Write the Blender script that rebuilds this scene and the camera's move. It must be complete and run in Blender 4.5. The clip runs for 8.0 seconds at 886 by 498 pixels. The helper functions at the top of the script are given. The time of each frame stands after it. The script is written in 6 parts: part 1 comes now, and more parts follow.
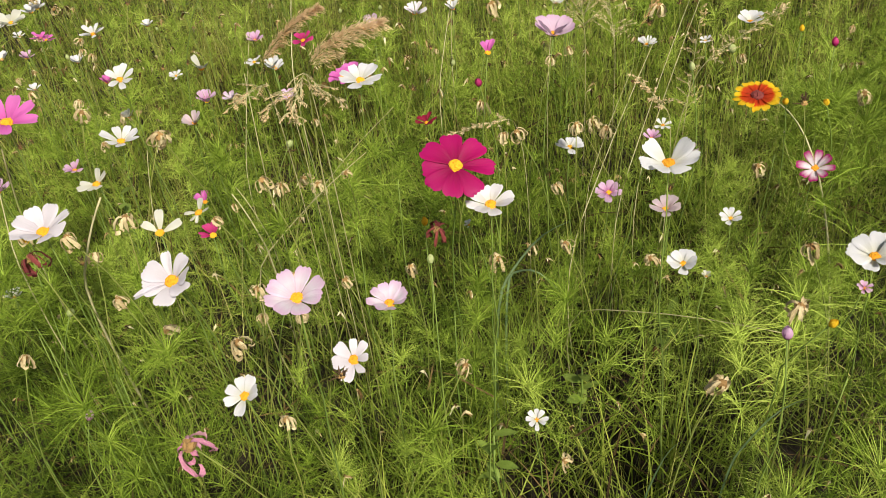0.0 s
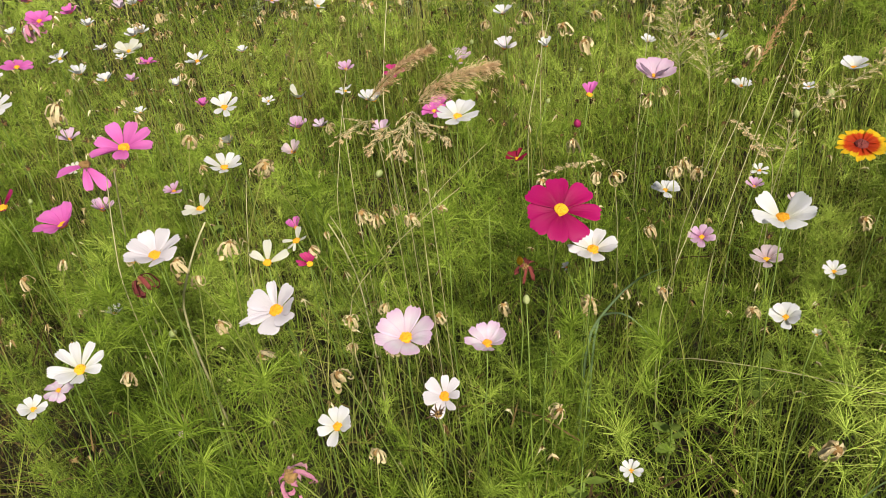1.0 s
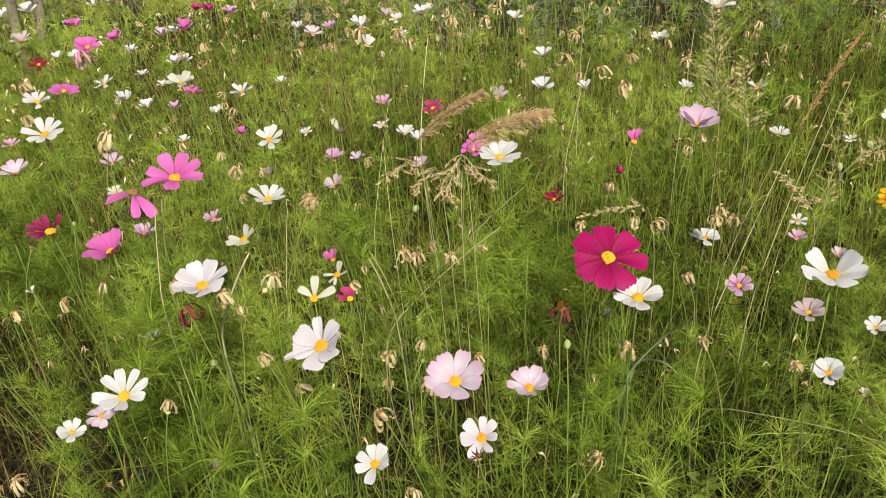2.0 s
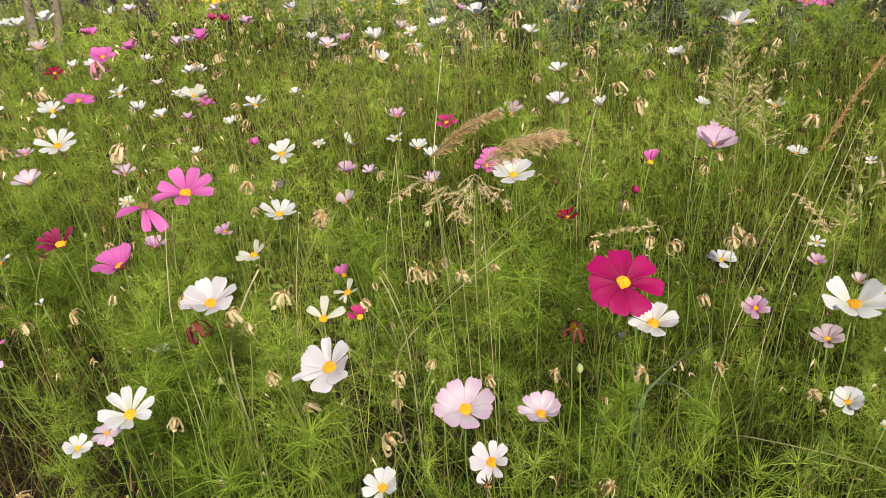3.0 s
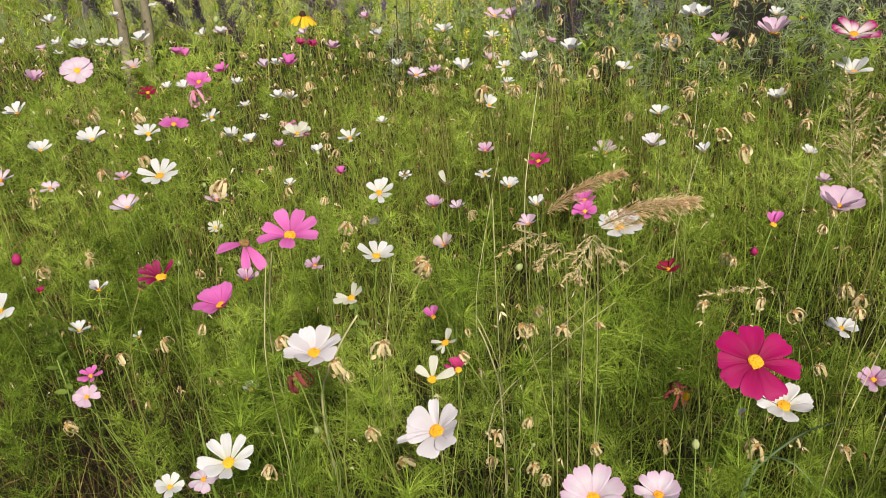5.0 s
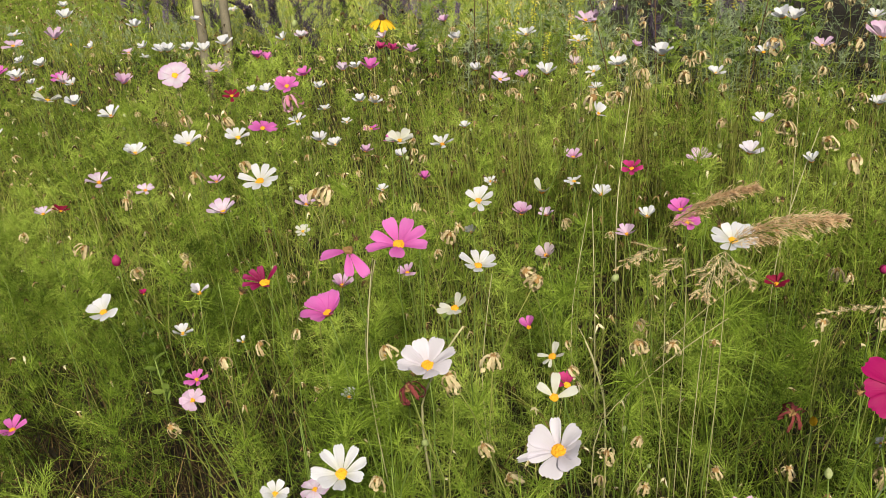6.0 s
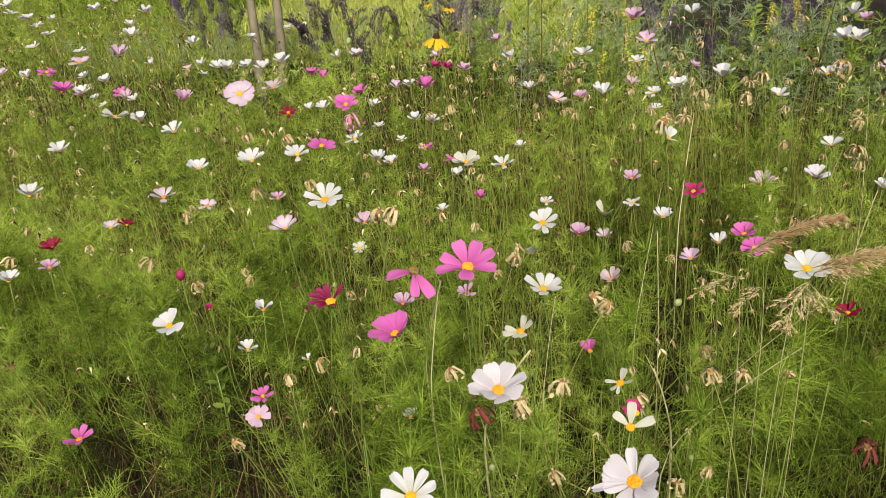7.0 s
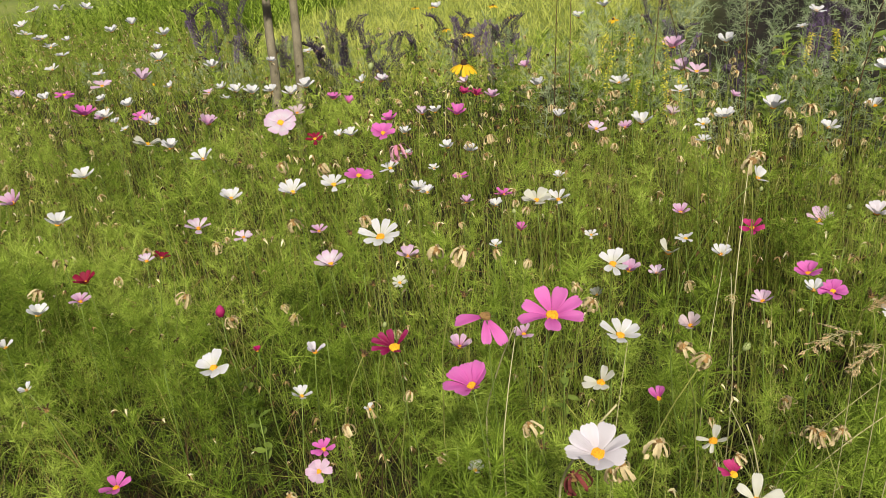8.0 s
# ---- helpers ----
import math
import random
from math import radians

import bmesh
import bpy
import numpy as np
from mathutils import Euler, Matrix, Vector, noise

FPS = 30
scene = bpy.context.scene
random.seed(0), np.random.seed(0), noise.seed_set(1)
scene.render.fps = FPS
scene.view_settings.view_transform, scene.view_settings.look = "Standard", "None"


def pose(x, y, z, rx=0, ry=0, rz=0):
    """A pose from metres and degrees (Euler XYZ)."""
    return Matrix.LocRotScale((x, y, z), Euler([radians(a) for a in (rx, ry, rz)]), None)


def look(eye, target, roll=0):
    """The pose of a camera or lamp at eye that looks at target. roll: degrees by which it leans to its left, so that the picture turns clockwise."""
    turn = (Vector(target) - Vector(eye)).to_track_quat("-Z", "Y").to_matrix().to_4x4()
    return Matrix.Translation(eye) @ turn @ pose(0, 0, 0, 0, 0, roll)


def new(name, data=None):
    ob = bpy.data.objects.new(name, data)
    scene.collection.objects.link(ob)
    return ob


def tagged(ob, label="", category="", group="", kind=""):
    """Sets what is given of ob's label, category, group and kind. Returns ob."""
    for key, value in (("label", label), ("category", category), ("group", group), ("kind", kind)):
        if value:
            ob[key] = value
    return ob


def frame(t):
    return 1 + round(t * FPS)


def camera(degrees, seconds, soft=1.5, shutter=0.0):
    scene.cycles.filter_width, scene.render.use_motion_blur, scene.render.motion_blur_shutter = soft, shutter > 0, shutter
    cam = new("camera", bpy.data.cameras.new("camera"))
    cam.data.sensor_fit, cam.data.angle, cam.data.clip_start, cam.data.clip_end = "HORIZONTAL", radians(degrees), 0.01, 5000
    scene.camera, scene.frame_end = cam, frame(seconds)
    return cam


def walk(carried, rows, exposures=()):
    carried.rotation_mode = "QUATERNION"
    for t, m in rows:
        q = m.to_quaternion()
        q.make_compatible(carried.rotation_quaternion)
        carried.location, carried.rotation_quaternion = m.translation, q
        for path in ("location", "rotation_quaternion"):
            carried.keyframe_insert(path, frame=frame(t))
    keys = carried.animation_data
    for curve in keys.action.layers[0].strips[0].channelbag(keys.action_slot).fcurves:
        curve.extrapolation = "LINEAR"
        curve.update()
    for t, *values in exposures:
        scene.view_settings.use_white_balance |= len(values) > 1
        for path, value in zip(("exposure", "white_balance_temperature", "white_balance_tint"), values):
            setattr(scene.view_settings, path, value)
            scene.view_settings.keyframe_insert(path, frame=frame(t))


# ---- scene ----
cam = camera(58.9, 8.0, soft=0.9)
ROWS = [
    (0, (0.0011, -0.0023, 1.1013), (-0.1027, 1.6186, -0.0657), -6.28),
    (0.5, (-0.0250, 0.0062, 1.1132), (-0.2187, 1.6376, -0.0274), -6.51),
    (1, (-0.0456, 0.0043, 1.1230), (-0.2984, 1.6535, 0.0202), -6.41),
    (1.5, (-0.0613, -0.0005, 1.1324), (-0.3478, 1.6726, 0.0746), -5.73),
    (1.7, (-0.0721, -0.0004, 1.1371), (-0.3571, 1.6795, 0.0899), -5.17),
    (2.8, (-0.0812, 0.0171, 1.1479), (-0.4064, 1.7068, 0.1285), -4.66),
    (3, (-0.0802, 0.0216, 1.1478), (-0.4068, 1.7139, 0.1331), -4.58),
    (3.5, (-0.0730, 0.0373, 1.1585), (-0.4011, 1.7308, 0.1463), -4.38),
    (4, (-0.0873, 0.0520, 1.1662), (-0.4182, 1.7504, 0.1633), -3.90),
    (4.5, (-0.1214, 0.0645, 1.1737), (-0.5117, 1.7647, 0.1954), -3.49),
    (4.7, (-0.1326, 0.0630, 1.1757), (-0.5579, 1.7584, 0.2037), -3.79),
    (5.8, (-0.2211, 0.0630, 1.1796), (-0.8013, 1.7237, 0.2280), -4.98),
    (6, (-0.2326, 0.0663, 1.1840), (-0.8422, 1.7163, 0.2322), -5.39),
    (6.5, (-0.2558, 0.0629, 1.1882), (-0.9391, 1.6990, 0.2628), -5.94),
    (7, (-0.2718, 0.0580, 1.1973), (-0.9799, 1.6921, 0.2872), -5.81),
    (7.5, (-0.2928, 0.0599, 1.2028), (-1.0254, 1.6964, 0.3167), -5.48),
    (8, (-0.4028, 0.0906, 1.2048), (-1.1099, 1.7507, 0.3422), -5.19),
]
walk(cam, [(t, look(eye, target, roll)) for t, eye, target, roll in ROWS], [(0, 0.40), (1.5, 0.34), (3, 0.32), (8, 0.22)])

# ---- light ----
world = bpy.data.worlds.new("sky")
scene.world = world
world.use_nodes = True
wn = world.node_tree
sky = wn.nodes.new("ShaderNodeTexSky")
sky.sky_type = "NISHITA"
sky.sun_disc = False
sky.sun_elevation, sky.sun_rotation = radians(45), radians(153)
sky.air_density, sky.dust_density, sky.ozone_density = 1.0, 3.0, 1.0
wn.links.new(sky.outputs["Color"], wn.nodes["Background"].inputs["Color"])
wn.nodes["Background"].inputs["Strength"].default_value = 0.048
sun_data = bpy.data.lights.new("sun", "SUN")
sun_data.energy, sun_data.angle, sun_data.color = 5.0, radians(5), (1.0, 0.935, 0.80)
sun = new("sun", sun_data)
sun.matrix_world = look((2.3, -3.4, 5.5), (0, 1.2, 0.4))

rnd = random.Random(11)
rng = np.random.default_rng(11)


# ---- materials ----
def mat(name):
    m = bpy.data.materials.new(name)
    m.use_nodes = True
    nt = m.node_tree
    nt.nodes.clear()
    return m, nt, nt.nodes, nt.links


def node(nt, kind, **values):
    n = nt.nodes.new(kind)
    for key, v in values.items():
        n.inputs[key.replace("_", " ")].default_value = v
    return n


def mixed(nt, fac, a, b, mode="MIX"):
    """A colour mix; each argument is a socket or a value."""
    n = nt.nodes.new("ShaderNodeMix")
    n.data_type, n.blend_type = "RGBA", mode
    for socket, v in ((n.inputs[0], fac), (n.inputs[6], a), (n.inputs[7], b)):
        if isinstance(v, bpy.types.NodeSocket):
            nt.links.new(v, socket)
        else:
            socket.default_value = (*v, 1) if isinstance(v, tuple) else v
    return n.outputs[2]


def maths(nt, op, a, b=0.0, clamp=False):
    n = nt.nodes.new("ShaderNodeMath")
    n.operation, n.use_clamp = op, clamp
    for socket, v in ((n.inputs[0], a), (n.inputs[1], b)):
        if isinstance(v, bpy.types.NodeSocket):
            nt.links.new(v, socket)
        else:
            socket.default_value = v
    return n.outputs[0]


def noise_fac(nt, scale, detail=3.0, stretch=(1, 1, 1), space="Object"):
    co = nt.nodes.new("ShaderNodeTexCoord")
    mp = nt.nodes.new("ShaderNodeMapping")
    mp.inputs["Scale"].default_value = stretch
    nt.links.new(co.outputs[space], mp.inputs["Vector"])
    n = node(nt, "ShaderNodeTexNoise", Scale=scale, Detail=detail)
    nt.links.new(mp.outputs["Vector"], n.inputs["Vector"])
    return n.outputs["Fac"]


def ramp(nt, fac, stops):
    n = nt.nodes.new("ShaderNodeValToRGB")
    while len(n.color_ramp.elements) < len(stops):
        n.color_ramp.elements.new(0.5)
    for e, (p, col) in zip(n.color_ramp.elements, stops):
        e.position, e.color = p, (*col, 1)
    nt.links.new(fac, n.inputs["Fac"])
    return n.outputs["Color"]


def leafy(nt, colour, rough, through_light, bump=None, depth=0.001, gloss=0.3):
    """Surface with some light passing through, for petals, blades and leaves."""
    p = node(nt, "ShaderNodeBsdfPrincipled", Roughness=rough)
    p.inputs["Specular IOR Level"].default_value = gloss
    tr = nt.nodes.new("ShaderNodeBsdfTranslucent")
    mx = nt.nodes.new("ShaderNodeMixShader")
    mx.inputs[0].default_value = through_light
    out = nt.nodes.new("ShaderNodeOutputMaterial")
    nt.links.new(colour, p.inputs["Base Color"])
    nt.links.new(colour, tr.inputs["Color"])
    if bump is not None:
        b = node(nt, "ShaderNodeBump", Strength=0.6, Distance=depth)
        nt.links.new(bump, b.inputs["Height"])
        nt.links.new(b.outputs["Normal"], p.inputs["Normal"])
    nt.links.new(p.outputs[0], mx.inputs[1])
    nt.links.new(tr.outputs[0], mx.inputs[2])
    nt.links.new(mx.outputs[0], out.inputs["Surface"])


def petal_material(name, inner, outer, edge, at=0.6, rim=0.0, tip=0.98):
    """Colour from the petal's base over its middle to its tip; rim: how far the edge colour runs down the sides."""
    m, nt, _, links = mat(name)
    uv = nt.nodes.new("ShaderNodeUVMap")
    sep = nt.nodes.new("ShaderNodeSeparateXYZ")
    links.new(uv.outputs["UV"], sep.inputs[0])
    u, v = sep.outputs["X"], sep.outputs["Y"]
    side = maths(nt, "ABSOLUTE", maths(nt, "SUBTRACT", maths(nt, "MULTIPLY", u, 2.0), 1.0))
    streak = node(nt, "ShaderNodeTexNoise", Scale=1.0, Detail=3.0)
    mp = nt.nodes.new("ShaderNodeMapping")
    mp.inputs["Scale"].default_value = (26, 1.6, 1)
    links.new(uv.outputs["UV"], mp.inputs["Vector"])
    links.new(mp.outputs["Vector"], streak.inputs["Vector"])
    along = maths(nt, "ADD", v, maths(nt, "MULTIPLY", maths(nt, "SUBTRACT", streak.outputs["Fac"], 0.5), 0.35))
    col = ramp(nt, along, [(0.05, inner), (at, outer), (tip, edge)])
    if rim:
        far = maths(nt, "MULTIPLY", maths(nt, "POWER", side, 3.0), maths(nt, "MULTIPLY", v, rim), True)
        col = mixed(nt, far, col, edge)
    info = nt.nodes.new("ShaderNodeObjectInfo")
    tone = maths(nt, "MULTIPLY_ADD", info.outputs["Random"], 0.16)
    tone.node.inputs[2].default_value = 0.9
    shade = nt.nodes.new("ShaderNodeCombineColor")
    for k in range(3):
        links.new(tone, shade.inputs[k])
    col = mixed(nt, 1.0, col, shade.outputs[0], "MULTIPLY")
    leafy(nt, col, 0.55, 0.44, streak.outputs["Fac"], 0.0006, 0.25)
    return m


PETAL = {
    "white": petal_material("white_petal", (0.68, 0.67, 0.56), (0.78, 0.77, 0.82), (0.80, 0.79, 0.84)),
    "pearl": petal_material("pearl_petal", (0.66, 0.60, 0.66), (0.76, 0.71, 0.79), (0.79, 0.74, 0.82)),
    "cream": petal_material("cream_petal", (0.66, 0.64, 0.48), (0.70, 0.69, 0.62), (0.68, 0.66, 0.58)),
    "blush": petal_material("blush_petal", (0.72, 0.52, 0.66), (0.76, 0.68, 0.78), (0.71, 0.47, 0.68), 0.5, 0.7),
    "rose": petal_material("rose_petal", (0.70, 0.48, 0.63), (0.74, 0.55, 0.71), (0.71, 0.45, 0.66)),
    "pink": petal_material("pink_petal", (0.60, 0.10, 0.40), (0.76, 0.17, 0.56), (0.76, 0.20, 0.58)),
    "lilac": petal_material("lilac_petal", (0.45, 0.12, 0.30), (0.66, 0.38, 0.60), (0.72, 0.50, 0.68), 0.45),
    "faded": petal_material("faded_petal", (0.55, 0.38, 0.40), (0.68, 0.54, 0.60), (0.62, 0.50, 0.52)),
    "magenta": petal_material("magenta_petal", (0.27, 0.003, 0.062), (0.43, 0.006, 0.125), (0.47, 0.009, 0.15)),
    "crimson": petal_material("crimson_petal", (0.28, 0.01, 0.08), (0.56, 0.04, 0.20), (0.58, 0.06, 0.24)),
    "burgundy": petal_material("burgundy_petal", (0.16, 0.005, 0.04), (0.26, 0.008, 0.07), (0.36, 0.03, 0.14), 0.5, 0.5),
    "wine": petal_material("wine_petal", (0.26, 0.012, 0.04), (0.30, 0.012, 0.05), (0.24, 0.012, 0.04)),
    "picotee": petal_material("picotee_petal", (0.80, 0.76, 0.78), (0.80, 0.68, 0.76), (0.40, 0.012, 0.16), 0.5, 1.7, 0.92),
}


def plain(name, a, b, scale, rough=0.7, through_light=0.0, stretch=(1, 1, 1), depth=0.001):
    """Two tones broken by coarse and fine noise, a little different from piece to piece."""
    m, nt, _, links = mat(name)
    big, fine = noise_fac(nt, scale, 3, stretch), noise_fac(nt, scale * 9, 2, stretch)
    fac = maths(nt, "MULTIPLY_ADD", fine, 0.4)
    links.new(maths(nt, "MULTIPLY", big, 0.8), fac.node.inputs[2])
    info = nt.nodes.new("ShaderNodeObjectInfo")
    fac = maths(nt, "ADD", fac, maths(nt, "MULTIPLY", maths(nt, "SUBTRACT", info.outputs["Random"], 0.5), 0.35))
    leafy(nt, ramp(nt, fac, [(0.3, a), (0.85, b)]), rough, through_light, fine, depth)
    return m


def field_material(name, stops, rough=0.6, through_light=0.3, spread=0.6):
    """For masses of fine growth: tone per leaf, drifting from patch to patch."""
    m, nt, _, links = mat(name)
    at = nt.nodes.new("ShaderNodeAttribute")
    at.attribute_name = "tone"
    patch = noise_fac(nt, 2.3, 3)
    isl = nt.nodes.new("ShaderNodeNewGeometry").outputs["Random Per Island"]
    fac = maths(nt, "MULTIPLY", at.outputs["Fac"], spread)
    fac = maths(nt, "ADD", fac, maths(nt, "MULTIPLY", maths(nt, "SUBTRACT", patch, 0.5), 1.2))
    fac = maths(nt, "ADD", fac, maths(nt, "MULTIPLY", maths(nt, "SUBTRACT", isl, 0.5), 0.3))
    fac = maths(nt, "ADD", fac, 0.5 - spread / 2)
    leafy(nt, ramp(nt, fac, stops), rough, through_light, gloss=0.12)
    return m


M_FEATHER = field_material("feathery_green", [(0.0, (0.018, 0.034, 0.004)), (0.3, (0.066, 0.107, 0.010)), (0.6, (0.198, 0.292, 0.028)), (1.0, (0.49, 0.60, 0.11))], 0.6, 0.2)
M_GRASS = field_material("grass_green", [(0.0, (0.07, 0.10, 0.01)), (0.45, (0.20, 0.27, 0.03)), (0.8, (0.38, 0.42, 0.08)), (1.0, (0.58, 0.53, 0.20))], 0.6, 0.25)
M_STALKS = field_material("thin_stalks", [(0.0, (0.06, 0.05, 0.012)), (0.35, (0.14, 0.15, 0.025)), (0.75, (0.36, 0.37, 0.085)), (1.0, (0.62, 0.56, 0.26))], 0.7, 0.2, 0.62)
M_LITTER = field_material("dry_litter", [(0.0, (0.025, 0.016, 0.008)), (0.5, (0.06, 0.04, 0.016)), (0.9, (0.21, 0.14, 0.055)), (1.0, (0.40, 0.28, 0.12))], 0.85, 0.1)
M_BITS = field_material("spent_petals", [(0.0, (0.02, 0.013, 0.008)), (0.35, (0.12, 0.07, 0.025)), (0.7, (0.44, 0.32, 0.14)), (1.0, (0.80, 0.72, 0.48))], 0.85, 0.15, 1.0)
M_GREY = field_material("grey_green_shrub", [(0.0, (0.12, 0.17, 0.08)), (0.5, (0.30, 0.38, 0.20)), (1.0, (0.52, 0.58, 0.36))], 0.7, 0.35)
M_LAWN = field_material("far_bed_green", [(0.0, (0.22, 0.27, 0.05)), (0.5, (0.46, 0.50, 0.11)), (1.0, (0.68, 0.67, 0.20))], 0.7, 0.3)


def ground_material():
    """Dark crumbly soil under the meadow; turf takes over well away from the flowers."""
    m, nt, _, links = mat("meadow_ground")
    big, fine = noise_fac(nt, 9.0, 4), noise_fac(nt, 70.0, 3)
    # The soil's colour is set near black, which deepens the shade in the gaps.
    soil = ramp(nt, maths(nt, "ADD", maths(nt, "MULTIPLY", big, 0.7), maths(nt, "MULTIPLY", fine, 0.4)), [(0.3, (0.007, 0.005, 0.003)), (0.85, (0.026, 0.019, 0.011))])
    turf = ramp(nt, maths(nt, "ADD", maths(nt, "MULTIPLY", noise_fac(nt, 0.35, 6), 0.7), maths(nt, "MULTIPLY", fine, 0.4)), [(0.3, (0.05, 0.08, 0.014)), (0.6, (0.16, 0.20, 0.04)), (0.85, (0.32, 0.32, 0.09))])
    geo = nt.nodes.new("ShaderNodeNewGeometry")
    far = nt.nodes.new("ShaderNodeVectorMath")
    far.operation = "DISTANCE"
    far.inputs[1].default_value = (-1.0, 2.0, 0.0)
    links.new(geo.outputs["Position"], far.inputs[0])
    place = nt.nodes.new("ShaderNodeSeparateXYZ")
    links.new(geo.outputs["Position"], place.inputs[0])
    behind = maths(nt, "MULTIPLY", maths(nt, "SUBTRACT", place.outputs["Y"], 5.0, True), maths(nt, "SUBTRACT", -0.6, place.outputs["X"], True))
    edge = maths(nt, "MULTIPLY", maths(nt, "SUBTRACT", maths(nt, "ADD", far.outputs["Value"], maths(nt, "MULTIPLY", noise_fac(nt, 0.8, 4), 3.0)), 8.0), 0.4, True)
    x, y = place.outputs["X"], place.outputs["Y"]
    beside = maths(nt, "MULTIPLY", maths(nt, "SUBTRACT", maths(nt, "SUBTRACT", -1.15, x), maths(nt, "MULTIPLY", y, 1.42)), 2.0, True)
    across = maths(nt, "MULTIPLY", maths(nt, "SUBTRACT", maths(nt, "SUBTRACT", x, 0.6), maths(nt, "MULTIPLY", y, 0.6)), 2.0, True)
    before = maths(nt, "MULTIPLY", maths(nt, "SUBTRACT", 0.0, y), 3.0, True)
    for mask in (beside, across, before):
        edge = maths(nt, "MAXIMUM", edge, maths(nt, "MULTIPLY", mask, 0.4))
    edge = maths(nt, "MAXIMUM", edge, behind)
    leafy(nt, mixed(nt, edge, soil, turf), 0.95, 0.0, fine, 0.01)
    return m


M_SOIL = ground_material()
M_STEM = plain("green_stem", (0.10, 0.16, 0.025), (0.21, 0.28, 0.06), 30.0, 0.6, 0.0, (1, 1, 0.2))
M_PALE = plain("straw_stem", (0.33, 0.30, 0.14), (0.52, 0.47, 0.27), 30.0, 0.7, 0.0, (1, 1, 0.2))
M_CALYX = plain("calyx_green", (0.08, 0.13, 0.03), (0.14, 0.2, 0.05), 60.0, 0.6)
M_DISC = plain("yellow_disc", (0.60, 0.22, 0.010), (0.79, 0.43, 0.02), 300.0, 0.8)
M_DRY = plain("withered_petal", (0.36, 0.245, 0.105), (0.82, 0.69, 0.42), 45.0, 0.85, 0.25)
M_SEED = plain("seed_head", (0.16, 0.085, 0.03), (0.44, 0.27, 0.10), 120.0, 0.9)
M_RUST = plain("rust_plume", (0.26, 0.13, 0.06), (0.52, 0.30, 0.15), 50.0, 0.85, 0.3)
M_PLUME = plain("plume", (0.78, 0.57, 0.34), (0.92, 0.77, 0.52), 50.0, 0.85, 0.45)
M_YELLOW = plain("golden_ray", (0.80, 0.42, 0.01), (0.85, 0.56, 0.02), 40.0, 0.6, 0.25)
M_LEMON = plain("lemon_floret", (0.72, 0.64, 0.03), (0.82, 0.74, 0.10), 60.0, 0.7, 0.25)
M_BLADE = plain("blue_green_blade", (0.13, 0.22, 0.09), (0.28, 0.38, 0.20), 30.0, 0.5, 0.3, (1, 1, 0.2))
M_DARK = plain("dark_cone", (0.03, 0.015, 0.008), (0.09, 0.045, 0.02), 200.0, 0.9)
M_WEED = plain("weed_leaf", (0.13, 0.20, 0.03), (0.24, 0.32, 0.06), 30.0, 0.55, 0.3)
M_SALVIA = plain("purple_spike", (0.03, 0.022, 0.036), (0.11, 0.08, 0.12), 60.0, 0.8)
M_VIOLET = plain("violet_spike", (0.07, 0.045, 0.09), (0.22, 0.15, 0.27), 60.0, 0.8)
M_BARK = plain("sapling_bark", (0.10, 0.085, 0.055), (0.24, 0.21, 0.14), 25.0, 0.85, 0.0, (1, 1, 0.3), 0.003)
M_LEAF = plain("broad_leaf", (0.05, 0.10, 0.02), (0.11, 0.19, 0.045), 30.0, 0.5, 0.25)
M_FIRE = petal_material("gaillardia_ray", (0.36, 0.02, 0.01), (0.62, 0.07, 0.012), (0.86, 0.55, 0.02), 0.6, tip=0.74)


# ---- mesh helpers ----
def mesh_of(name, verts, faces, material, uvs=None, smooth=True):
    me = bpy.data.meshes.new(name)
    me.from_pydata([tuple(v) for v in verts], [], faces)
    if uvs is not None:
        layer = me.uv_layers.new(name="UVMap")
        for lp in me.loops:
            layer.data[lp.index].uv = uvs[lp.vertex_index]
    me.polygons.foreach_set("use_smooth", [smooth] * len(me.polygons))
    me.materials.append(material)
    me.update()
    return me


def part(name, me, parent, m=None, label=""):
    ob = new(name, me)
    ob.parent = parent
    if m is not None:
        ob.matrix_basis = m
    return tagged(ob, label)


def thing(name, x, y, z, label, category, group=""):
    ob = new(name)
    ob.empty_display_size = 0.02
    ob.location = (x, y, z)
    return tagged(ob, label, category, group)


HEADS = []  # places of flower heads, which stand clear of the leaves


def ground_z(x, y):
    return 0.037 * max(-6.0, min(6.0, x)) + 0.02 * math.sin(1.7 * x + 0.6) * math.cos(1.3 * y)


def tube(points, radii, sides=5):
    """Vertices and faces of a tube along a line of points."""
    pts = [Vector(p) for p in points]
    verts, faces = [], []
    for i, p in enumerate(pts):
        d = (pts[min(i + 1, len(pts) - 1)] - pts[max(i - 1, 0)]).normalized()
        a = d.orthogonal().normalized()
        b = d.cross(a)
        for k in range(sides):
            w = math.tau * k / sides
            verts.append(p + (a * math.cos(w) + b * math.sin(w)) * radii[i])
    for i in range(len(pts) - 1):
        for k in range(sides):
            a, b = i * sides + k, i * sides + (k + 1) % sides
            faces.append((a, b, b + sides, a + sides))
    faces.append(tuple(range(sides))[::-1])
    faces.append(tuple(range(len(verts) - sides, len(verts))))
    return verts, faces


def bent(a, b, c, n):
    a, b, c = Vector(a), Vector(b), Vector(c)
    return [a * (1 - t) ** 2 + b * 2 * t * (1 - t) + c * t * t for t in (i / n for i in range(n + 1))]


